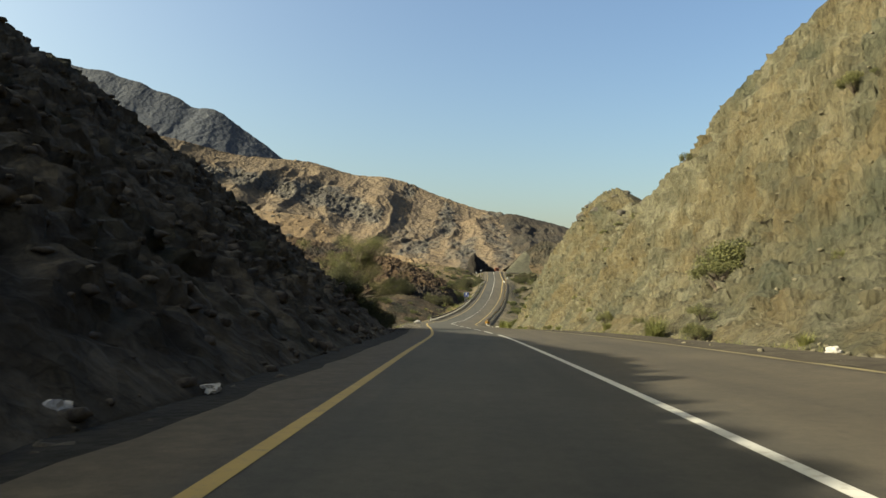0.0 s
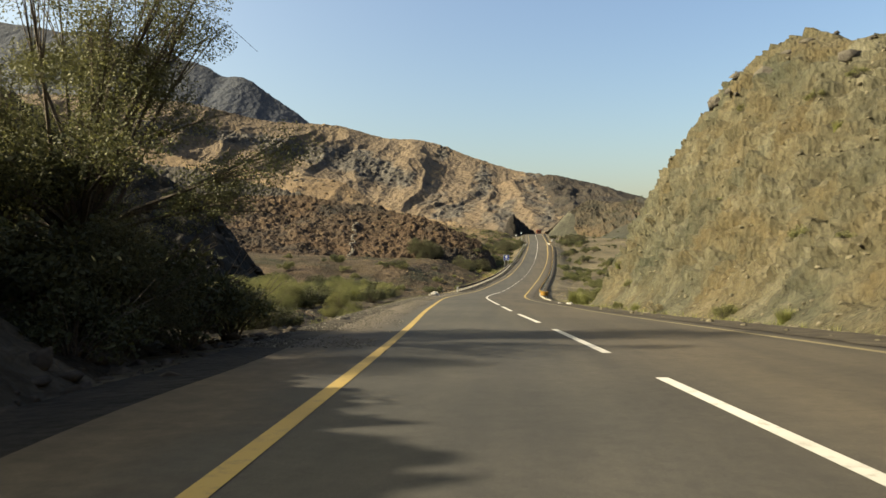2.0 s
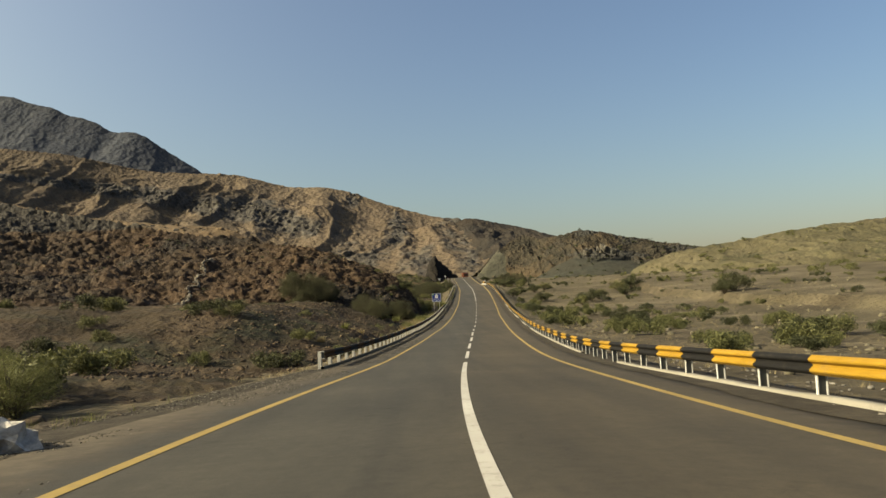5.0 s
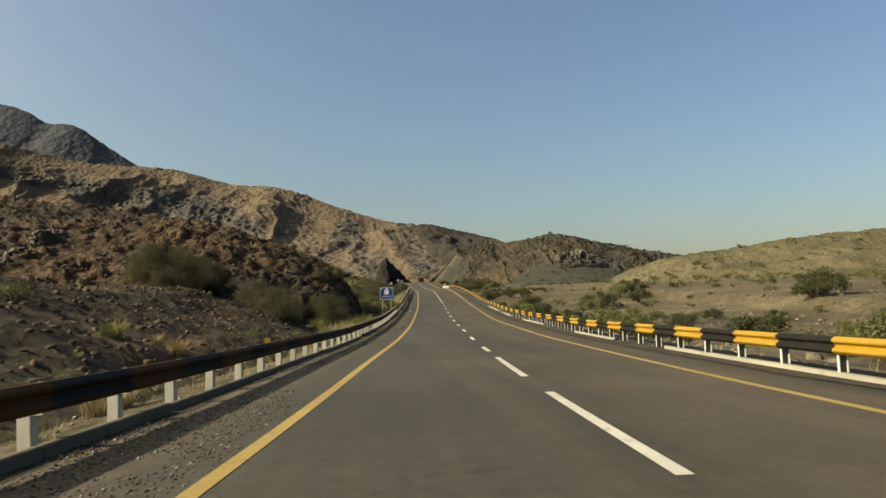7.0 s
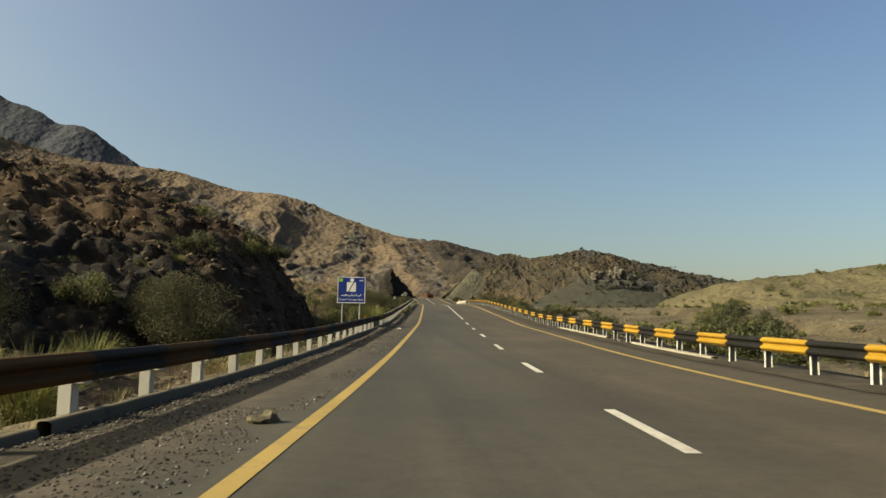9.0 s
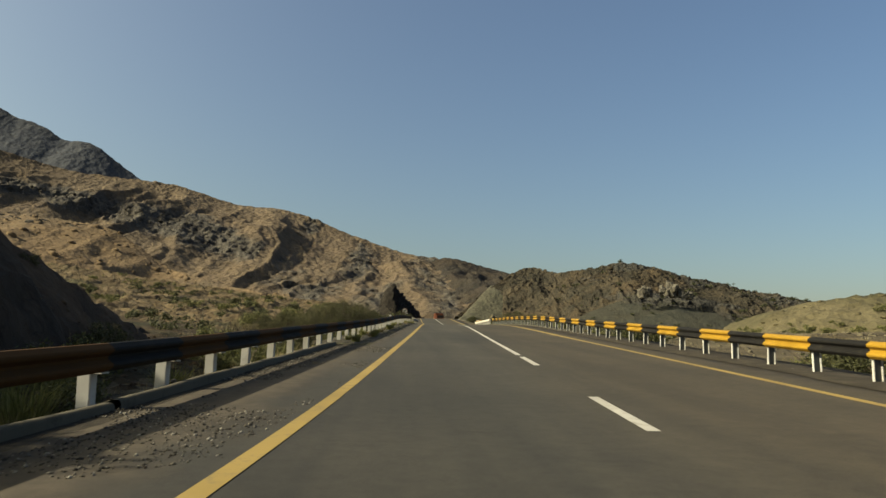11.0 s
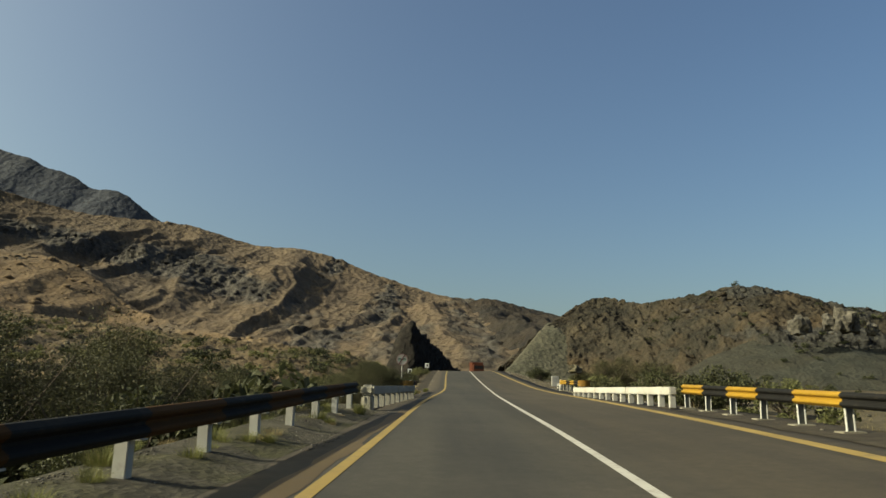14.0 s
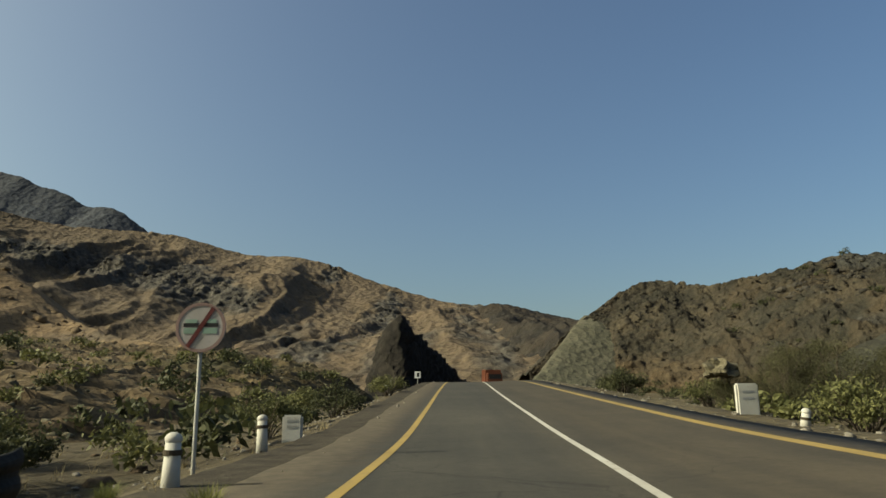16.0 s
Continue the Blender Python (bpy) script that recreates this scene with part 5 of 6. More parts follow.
def round_sign():
    x, y = 5.2, 365.9
    g = float(ground_height(np.array(x), np.array(y)))
    s = empty("road_sign", pose(x, y, g, 0, 0, 2), label="sun-bleached round no-overtaking sign on a thin post", category="road sign")
    mid, r = -6.62 - g, 0.47
    part("post", cyl_bm(0.038, mid + 0.9, (0, 0.05, (mid + 0.3) / 2 - 0.15), 14), STEEL, s)
    board = part("board", disc_bm(r, 0.03, (0, 0, mid)), paint_material("bleached_sign_white", (0.40, 0.375, 0.365), (0.24, 0.22, 0.21), 0.6, 0.7, 5.0), s)
    bm = bmesh.new()
    prev = None
    for k in range(49):
        a = 2 * math.pi * k / 48
        cur = [bm.verts.new((q * math.cos(a), d, mid + q * math.sin(a))) for q, d in ((r, -0.016), (r, -0.024), (r - 0.06, -0.024), (r - 0.06, -0.016))]
        if prev:
            for n in range(4):
                bm.faces.new((prev[n], prev[(n + 1) % 4], cur[(n + 1) % 4], cur[n]))
        prev = cur
    part("rim", bm, paint_material("bleached_rim_red", (0.25, 0.17, 0.16), (0.3, 0.25, 0.24), 0.6, 0.7, 5.0), board, "bleached pinkish red rim")
    grey_green = paint_material("faded_car_green", (0.25, 0.36, 0.30), (0.4, 0.4, 0.4), 0.4, 0.6, 6.0)
    for c, m in ((-0.18, grey_green), (0.18, grey_green)):
        part("car_symbol", box_bm(0.27, 0.006, 0.11, (c, -0.021, mid - 0.12), 0.002), m, board)
        part("car_symbol", box_bm(0.29, 0.006, 0.07, (c, -0.021, mid + 0.01), 0.002), SIGN_BLACK, board)
        part("car_symbol", box_bm(0.22, 0.006, 0.07, (c, -0.021, mid + 0.08), 0.002), m, board)
    bar = part("slash", box_bm(0.08, 0.006, 0.86, (0, 0, -0.43)), paint_material("slash_dark_red", (0.10, 0.02, 0.02), (0.2, 0.1, 0.1), 0.4, 0.6, 4.0), board)
    bar.matrix_basis = pose(0.0, -0.028, mid, 0, 32, 0)


blue_sign()
round_sign()


def small_sign(x, y, label):
    g = float(ground_height(np.array(x), np.array(y)))
    s = empty("road_sign", pose(x, y, g), label=label, category="road sign", group="far bend signs")
    part("post", cyl_bm(0.035, 2.4, (0, 0.04, 0.9), 10), STEEL, s)
    board = part("board", box_bm(0.75, 0.03, 0.8, (0, 0, 1.4), 0.02), SIGN_WHITE, s)
    part("symbol", box_bm(0.28, 0.006, 0.5, (0.05, -0.02, 1.55)), SIGN_BLACK, board)


small_sign(6.4, 440, "small white sign with dark symbol on a post")
small_sign(3.5, 432, "small white sign with dark symbol near the cliff")


# ---- markers and stones ----
def delineator(x, y, h=0.8, lean=0.0):
    g = float(ground_height(np.array(x), np.array(y)))
    d = empty("delineator_post", pose(x, y, g, lean, lean, 0), label="round-topped white concrete marker post at the verge", category="marker post", group="verge marker posts")
    bm = cyl_bm(0.13, h, (0, 0, h / 2 - 0.1), 18, 0.10)
    part("shaft", bm, WHITE_PAINT, d, "", True)
    cap = bmesh.new()
    bmesh.ops.create_uvsphere(cap, u_segments=18, v_segments=8, radius=0.115)
    for v in cap.verts:
        v.co = Vector((v.co.x, v.co.y, v.co.z * 0.8 + h - 0.1))
    part("cap", cap, WHITE_PAINT, d, "", True)
    part("band", cyl_bm(0.125, 0.07, (0, 0, h - 0.27), 18), CONCRETE, d, "grey worn band")


for x, y, h, ln in ((6.2, 362.2, 0.80, 1), (5.85, 368.3, 0.80, -2), (18.2, 365.8, 0.92, 2), (18.9, 371.0, 0.45, 6)):
    delineator(x, y, h, ln)


def kilometre_stone(x, y, w, h, label):
    g = float(ground_height(np.array(x), np.array(y)))
    m = empty("kilometre_stone", pose(x, y, g, 0, 0, 4), label=label, category="milestone")
    part("slab", box_bm(w, 0.22, h, (0, 0, -0.1), 0.05), WHITE_PAINT, m)
    for k in range(2):
        part("script_bar", box_bm(w * 0.5, 0.012, 0.07, (0, -0.111, h * (0.62 - 0.2 * k))), STEEL, m)


kilometre_stone(5.8, 371.6, 0.52, 0.75, "squat white painted kilometre stone on the verge")
kilometre_stone(19.4, 375.6, 0.72, 1.05, "white painted kilometre stone with a pale inscription")


def boulder(x, y, size, material, label, seed, stretch=(1, 1, 0.7), z=None):
    bm = bmesh.new()
    bmesh.ops.create_icosphere(bm, subdivisions=3, radius=1.0)
    for v in bm.verts:
        c = v.co.copy()
        d = 1 + 0.42 * noise.noise(c * 1.3 + Vector((seed, 0, 0))) + 0.22 * noise.cell(c * 2.2 + Vector((0, seed, 0))) + 0.12 * noise.noise(c * 4.1 + Vector((0, seed, 0)))
        v.co = Vector((c.x * stretch[0], c.y * stretch[1], max(c.z, -0.5) * stretch[2])) * d * size
    g = float(ground_height(np.array(x), np.array(y))) if z is None else z
    ob = part("stone", bm, material)
    ob.matrix_basis = pose(x, y, g + size * stretch[2] * 0.35, 0, 0, seed * 50)
    return tagged(ob, label, "stone")


for k, (x, y, sz, m, lb) in enumerate((
    (10.0, 19.9, 0.2, PALE_STONE, "white stone at the foot of the sunlit cutting"), (-5.9, 63.8, 0.2, STONE, "grey stone at the edge of the wash"),
    (-11.1, 100.2, 0.32, PALE_STONE, "white stone beside the dry wash"), (-9.6, 98.5, 0.22, PALE_STONE, "pale stone beside the dry wash"),
    (3.6, 93.6, 0.24, PALE_STONE, "white stone on the tan verge"), (3.0, 95.2, 0.15, PALE_STONE, "small white stone on the tan verge"),
    (-0.65, 202.9, 0.19, ROCK_RIGHT_LOOSE, "squared tan stone on the road shoulder"), (-1.0, 200.1, 0.09, PALE_STONE, "small pale stone on the gravel shoulder"),
    (-2.34, 182.8, 0.085, PALE_STONE, "pale stone beside the edge line"), (-2.42, 185.2, 0.08, PALE_STONE, "pale stone on the gravel shoulder"), (-2.14, 185.3, 0.08, ROCK_BROWN_LOOSE, "flat brown stone on the gravel shoulder"),
    (-2.07, 187.9, 0.11, ROCK_RIGHT_LOOSE, "brown stone on the gravel shoulder"), (-1.22, 198.7, 0.12, STONE, "grey stone on the gravel shoulder"), (0.2, 217.8, 0.12, PALE_STONE, "white stone on the gravel shoulder"),
    (1.4, 236.1, 0.16, PALE_STONE, "pale stone on the shoulder near the kerb"), (0.26, 236.3, 0.15, STONE, "grey stone behind the kerb"), (3.2, 281.7, 0.14, ROCK_LEFT_LOOSE, "dark stone at the foot of a rail post"),
    (-3.6, 13.0, 0.1, ROCK_LEFT_LOOSE, "dark stone on the shaded shoulder"), (-8.7, 117.0, 0.5, PALE_STONE, "broad pale slab by the wash"),
)):
    boulder(x, y, sz, m, lb, k + 1)
boulder(-3.86, 6.4, 0.19, PALE_STONE, "pale stone lying on the shaded verge", 1, (1.2, 0.9, 0.7), -1.50)
boulder(-3.45, 9.4, 0.13, PALE_STONE, "flat pale stone on the shaded verge", 2, (1.4, 0.9, 0.5), -1.76)
boulder(24.1, 390.0, 0.75, ROCK_RIGHT_LOOSE, "rounded tan boulder on the bank beyond the marker posts", 27, (1.5, 1, 0.8), -6.75)
for k, (x, y, z, sz) in enumerate(((71.5, 431, 1.8, 1.9), (79.0, 430, 2.6, 2.3), (81.2, 431, 2.4, 1.6), (77.2, 431, 2.6, 1.5), (73.4, 432, 2.2, 1.4), (84.5, 431, 1.8, 1.3))):
    boulder(x, y, sz, ROCK_OUTCROP, "pale jagged outcrop on the olive-grey hill", 30 + k, (0.8, 0.8, 1.1), z)


# ---- truck at the pass ----
def truck():
    x, y = 17.1, 466.0
    t = empty("truck", pose(x, y, float(ROAD_Z(y)) + 0.05, 2, 0, 4), label="orange-red lorry far off at the pass", category="truck")
    part("cab", box_bm(2.3, 1.9, 1.9, (0, -2.6, 0.6), 0.12), TRUCK_RED, t)
    part("windscreen", box_bm(1.9, 0.03, 0.7, (0, -3.56, 1.6), 0.01), SIGN_BLACK, t)
    part("cargo_box", box_bm(2.45, 5.0, 2.2, (0, 1.0, 0.8), 0.05), TRUCK_RED, t)
    part("bumper", box_bm(2.3, 0.2, 0.35, (0, -3.6, 0.45), 0.04), STEEL, t)
    for a in (-1.0, 1.0):
        for b in (-2.5, 1.2, 2.6):
            w = part("wheel", cyl_bm(0.5, 0.32, (a, b, 0.5), 20, axis="X"), SIGN_BLACK, t)
            part("hub", cyl_bm(0.2, 0.34, (a, b, 0.5), 12, axis="X"), STEEL, w)


truck()


# ---- plants ----
def leaf_material(name, dark, light, back=0.25):
    m, n, l, b = mat(name, 0.7, 0, 0.25)
    dark, light = tuple(0.82 * k for k in dark), tuple(0.82 * k for k in light)
    info = n.new("ShaderNodeObjectInfo").outputs["Random"]
    isl = n.new("ShaderNodeNewGeometry").outputs["Random Per Island"]
    c = ramp_node(n, l, isl, [(0.0, dark), (1.0, light)])
    c = mix_node(n, l, 0.5, c, ramp_node(n, l, info, [(0.0, (0.75, 0.8, 0.7)), (1.0, (1.15, 1.1, 1.0))]), "MULTIPLY")
    l.new(c, b.inputs["Base Color"])
    tr = n.new("ShaderNodeBsdfTranslucent")
    l.new(c, tr.inputs["Color"])
    mx = n.new("ShaderNodeMixShader")
    mx.inputs[0].default_value = back
    l.new(b.outputs[0], mx.inputs[1])
    l.new(tr.outputs[0], mx.inputs[2])
    l.new(mx.outputs[0], n["Material Output"].inputs["Surface"])
    return m


LEAF_DARK = leaf_material("dark_shrub_leaf", (0.032, 0.036, 0.015), (0.075, 0.078, 0.034))
LEAF_OLIVE = leaf_material("olive_shrub_leaf", (0.066, 0.071, 0.026), (0.155, 0.152, 0.060))
LEAF_DRY = leaf_material("dry_shrub_leaf", (0.10, 0.085, 0.045), (0.22, 0.18, 0.10))
BLADE = leaf_material("reed_grass_blade", (0.085, 0.098, 0.028), (0.21, 0.205, 0.070))
BLADE_DRY = leaf_material("dry_grass_blade", (0.18, 0.14, 0.07), (0.36, 0.29, 0.16))
BARK = rock_material("grey_bark", (0.07, 0.055, 0.042), (0.13, 0.105, 0.08), (0.2, 0.165, 0.13), None, 2.0, 20.0)


def leaf_cloud(g, centres, radii, n, size, squash=0.8):
    """Small pointed leaves in clumps, as triangles."""
    k = g.integers(0, len(centres), n)
    d = g.normal(size=(n, 3))
    d /= np.linalg.norm(d, axis=1)[:, None]
    r = g.random(n) ** 0.45
    p = np.asarray(centres)[k] + d * (np.asarray(radii)[k] * r)[:, None] * np.array((1, 1, squash))
    a, b = g.normal(size=(2, n, 3))
    a /= np.linalg.norm(a, axis=1)[:, None]
    b = np.cross(a, b)
    b /= np.linalg.norm(b, axis=1)[:, None]
    s = size * g.uniform(0.6, 1.5, n)[:, None]
    v = np.stack([p - a * s, p + b * s * 0.45, p + a * s, p - b * s * 0.45], 1)
    return v.reshape(-1, 3), np.arange(4 * n).reshape(-1, 4)


def limb(bm, pts, r0, r1, seg=6):
    """A tapered bent limb through points."""
    prev = None
    for k, p in enumerate(pts):
        p = Vector(p)
        way = (Vector(pts[min(k + 1, len(pts) - 1)]) - Vector(pts[max(k - 1, 0)])).normalized()
        u = way.orthogonal().normalized()
        w = way.cross(u)
        r = r0 + (r1 - r0) * k / (len(pts) - 1)
        ring = [bm.verts.new(p + r * (math.cos(2 * math.pi * a / seg) * u + math.sin(2 * math.pi * a / seg) * w)) for a in range(seg)]
        if prev:
            for a in range(seg):
                bm.faces.new((prev[a], prev[(a + 1) % seg], ring[(a + 1) % seg], ring[a]))
        prev = ring


def shrub_kind(seed, leaf, clumps, leaves, size, label, tall=1.0):
    """A bush about two metres across: stems and a broken crown."""
    g = np.random.default_rng(seed)
    s = empty("shrub", label=label, category="shrub", group="desert shrubs")
    bm = bmesh.new()
    cs, rs = [], []
    for k in range(clumps):
        a, d = g.uniform(0, 6.28), g.random() ** 0.7
        c = np.array((d * 0.85 * math.cos(a), d * 0.85 * math.sin(a), 0.35 + 0.75 * tall * g.random() * (1.1 - 0.6 * d)))
        cs.append(c)
        rs.append(g.uniform(0.22, 0.46))
        limb(bm, [(0.05 * c[0], 0.05 * c[1], -0.15), (0.4 * c[0], 0.4 * c[1], 0.5 * c[2]), tuple(c)], 0.03, 0.008, 4)
    for k in range(10):
        a = g.uniform(0, 6.28)
        limb(bm, [(0, 0, 0.1), (0.6 * math.cos(a), 0.6 * math.sin(a), 0.7), (1.05 * math.cos(a), 1.05 * math.sin(a), 0.9 + 0.4 * g.random())], 0.015, 0.004, 3)
    part("branchwork", bm, BARK, s)
    v, f = leaf_cloud(g, cs, rs, leaves, size)
    v[:, 2] = np.maximum(v[:, 2], 0.0)
    mesh_ob("foliage", v, f, leaf, s)
    return s


def tuft_kind(seed, blade, n, height, label, spread=0.5, name="grass_tuft"):
    """A tussock of arching blades."""
    g = np.random.default_rng(seed)
    s = empty(name, label=label, category="grass", group="grass tussocks")
    vs, fs = [], []
    for k in range(n):
        a, d = g.uniform(0, 6.28), spread * 0.5 * math.sqrt(g.random())
        root = np.array((d * math.cos(a), d * math.sin(a), -0.05))
        b = a + g.normal() * 0.6
        h = height * g.uniform(0.55, 1.1)
        out = h * g.uniform(0.15, 0.75)
        w = 0.0085 * g.uniform(0.6, 1.5)
        side = np.array((-math.sin(b), math.cos(b), 0)) * w
        pts = [root + np.array((math.cos(b) * out * t**1.8, math.sin(b) * out * t**1.8, h * (t - 0.28 * t**3 * out / h * 1.3))) for t in (0, 0.35, 0.7, 1.0)]
        i = len(vs)
        for q, p in enumerate(pts):
            e = (1, 0.9, 0.6, 0.12)[q]
            vs += [p - side * e, p + side * e]
        fs += [(i + 2 * q, i + 2 * q + 1, i + 2 * q + 3, i + 2 * q + 2) for q in range(3)]
    mesh_ob("clump", np.array(vs), np.array(fs), blade, s)
    return s


SHRUBS = [shrub_kind(1, LEAF_DARK, 18, 4200, 0.038, "dark green desert shrub with dense small leaves"), shrub_kind(2, LEAF_OLIVE, 16, 3600, 0.038, "olive green desert shrub on stony soil"),
          shrub_kind(3, LEAF_OLIVE, 12, 2400, 0.036, "sparse olive thorn shrub with bare twigs"), shrub_kind(4, LEAF_DRY, 12, 1300, 0.04, "dry brown twiggy shrub on gravel")]
LEAF_THORN = leaf_material("thorn_bush_leaf", (0.040, 0.041, 0.018), (0.092, 0.088, 0.042))
BIG = shrub_kind(6, LEAF_THORN, 46, 36000, 0.0135, "large dense dark olive thorn bush", 1.9)
FEATHER_LEAF = leaf_material("feathery_leaf", (0.085, 0.092, 0.028), (0.20, 0.195, 0.072))
FEATHER = shrub_kind(7, FEATHER_LEAF, 44, 30000, 0.013, "soft feathery light olive bush by the wash", 1.5)
TUFTS = [tuft_kind(11, BLADE, 420, 1.25, "tall green reed grass tussock", 0.7), tuft_kind(12, BLADE, 320, 0.9, "green grass tussock by the wash", 0.6), tuft_kind(13, BLADE_DRY, 260, 0.7, "dry straw-coloured grass tussock", 0.6)]
used = set()


def hill_level(x, y):
    """The highest surface of the near hills and the ground at a place."""
    z = float(ground_height(np.array(x, float), np.array(y, float)))
    for name in ("rubble_apron", "rock_cut_left", "rock_cut_right", "brown_hill", "dark_spur", "rubble_slope", "olive_hill", "far_tan_hill", "grey_fan"):
        h = HILLS[name]
        d = (h[..., 0] - x) ** 2 + (h[..., 1] - y) ** 2
        k = int(np.argmin(d))
        if d.flat[k] < 4.0:
            z = max(z, float(h[..., 2].flat[k]) - 0.1)
    return z


def plant(kind, x, y, scale, squash=1.0, z=None):
    """Stands a shrub or tussock at a place; the first of a kind is the thing itself."""
    m = pose(x, y, hill_level(x, y) - 0.04 if z is None else z, random.uniform(-5, 5), random.uniform(-5, 5), random.uniform(0, 360)) @ Matrix.Diagonal((scale, scale, scale * squash, 1))
    if kind not in used:
        used.add(kind)
        kind.matrix_basis = m
        return kind
    ob = copy_thing(kind, Matrix())
    ob.matrix_basis = m
    return ob


rnd = random.Random(5)
D, O, S, B = SHRUBS
T1, T2, T3 = TUFTS
# right cutting
plant(O, 14.2, 40.0, 1.9); plant(D, 15.3, 41.2, 1.6); plant(S, 13.3, 38.8, 1.5); plant(T1, 9.3, 36.0, 1.1); plant(T2, 8.9, 35.2, 0.9)
for x, y, sc, kd in ((9.4, 30, 0.7, O), (9.2, 48.1, 0.8, T2), (9.6, 50.2, 0.8, O), (9.0, 57, 0.6, B), (8.2, 66, 0.7, T2), (7.8, 71, 0.6, O), (6.8, 80, 0.6, B), (6.6, 84, 0.7, T2), (6.2, 88.5, 0.5, O), (10.2, 22, 0.6, T2), (15.5, 66, 0.9, S), (18.0, 60, 0.9, S), (15, 80, 0.7, S), (19, 36, 0.9, O), (18, 76, 0.8, O)):
    plant(kd, x, y, sc)
# small growth clinging to the sunlit cutting
for p in on_hill("rock_cut_right", 70, 901, 0.02, 0.6, lambda p: (p[:, 1] > 16) & (p[:, 1] < 102) & (p[:, 2] < 13)):
    plant(rnd.choice((O, S, T2, T2, B)), float(p[0]), float(p[1]), rnd.uniform(0.3, 0.8), 1.0, float(p[2]) - 0.08)
# shaded bank of bushes where the left cutting ends
for u, y, sc, kd in ((-7.7, 60.6, 0.75, BIG), (-8.5, 61.6, 0.85, BIG), (-7.6, 62.4, 0.7, D), (-9.4, 62.4, 0.9, BIG), (-8.6, 63.4, 0.8, D), (-10.4, 61.4, 1.1, BIG), (-9.8, 64.2, 0.8, D)):
    plant(kd, float(ROAD_X(y)) + u, y, sc)
# mouth of the right cutting
for x, y, sc, kd in ((4.6, 101.5, 1.5, T1), (5.6, 103, 1.3, T1), (6.5, 101, 1.2, O), (7.5, 104, 1.4, T1), (5.2, 106, 1.2, O), (8.5, 107, 1.3, T2), (6.2, 109, 1.1, O), (9.8, 104, 1.4, O), (7.4, 112, 1.0, T1), (10, 111, 1.3, D), (12, 108, 1.2, T2), (5.0, 99.5, 1.0, T2)):
    plant(kd, x, y, 0.78 * sc)
# wash on the left, behind the tree
for k in range(74):
    y = rnd.uniform(66, 132)
    u = -rnd.uniform(13.6 - 0.04 * max(0, y - 90), 20)
    plant(rnd.choice((T1, T2, FEATHER, FEATHER, FEATHER, FEATHER, O, D)), float(ROAD_X(y)) + u, y, rnd.uniform(0.9, 1.7))
for x, y, sc, kd in ((-11.2, 89, 0.9, FEATHER), (-12.4, 87.5, 0.8, FEATHER), (-13.4, 80, 1.0, FEATHER), (-13.8, 76, 1.1, FEATHER), (-14, 96, 1.1, FEATHER), (-15, 92, 1.5, D), (-15, 84, 1.3, FEATHER), (-18, 104, 1.9, D), (-22, 108, 2.0, O), (-14, 110, 1.6, D), (-26, 112, 2.2, D), (-19, 98, 1.7, O)):
    plant(kd, x, y, sc)
# foot of the brown hill and along the left rail
for x, y, sc, kd in ((-21.8, 223, 2.9, BIG), (-20, 222, 2.4, BIG), (-23.8, 222, 2.5, BIG), (-22, 220, 2.2, BIG), (-19, 224, 2.0, BIG), (-25, 224, 2.2, BIG), (-7.1, 223.8, 1.9, BIG), (-8.4, 224.8, 1.6, BIG), (-6.2, 224.6, 1.3, BIG), (-5.9, 202, 1.3, T1), (-6.3, 203.2, 1.8, T3), (-7.8, 240, 1.3, D), (-7.5, 238, 1.3, O), (-9.0, 232, 1.2, D), (-7.0, 243, 1.3, D), (-11.0, 224, 1.4, O), (-4.5, 223.5, 1.3, T3), (-5.2, 225, 1.2, T1), (-8, 217, 1.2, T1), (-10, 211, 1.4, T2), (-12, 214, 1.5, O), (-5.5, 246, 1.1, T2), (-3.8, 249, 1.2, O), (-2.6, 252, 1.2, T1), (-4, 256, 1.4, O), (-3, 262, 1.4, T2), (-2.5, 268, 1.3, O), (-5, 274, 1.6, O)):
    plant(kd, x, y, sc)
for y, sc in ((198.1, 1.2), (238.5, 1.4), (239.6, 1.5)):
    plant(T1, float(ROAD_X(y)) - 6.5, y, sc)
for k in range(30):
    y = rnd.uniform(262, 344)
    u = -rnd.uniform(7.8, 20)
    plant(rnd.choice((D, D, O, O, S, B)), float(ROAD_X(y)) + u, y, rnd.uniform(0.7, 1.7))
for k in range(44):
    y = rnd.uniform(140, 330)
    u = -rnd.uniform(7.6, 20)
    plant(rnd.choice((T2, T3, T3, O, B, S)), float(ROAD_X(y)) + u, y, rnd.uniform(0.5, 1.1))
# tall dry grass and bushes behind the lower rail
for y, u, sc, kd in ((190.5, -7.6, 1.0, T1), (192.0, -7.4, 1.9, T3), (193.5, -7.8, 1.7, T3), (196.5, -7.4, 1.9, T3), (198, -8.2, 1.7, T3), (199.5, -7.7, 1.0, T1), (201, -8.0, 1.5, T3), (203, -7.6, 1.2, T3), (206, -8.1, 1.2, T1), (191, -8.5, 1.6, T3), (188.5, -7.8, 1.3, T3), (207, -13.5, 1.7, BIG), (210, -16, 2.0, BIG), (213, -14, 1.6, BIG)):
    plant(kd, float(ROAD_X(y)) + u, y, sc)
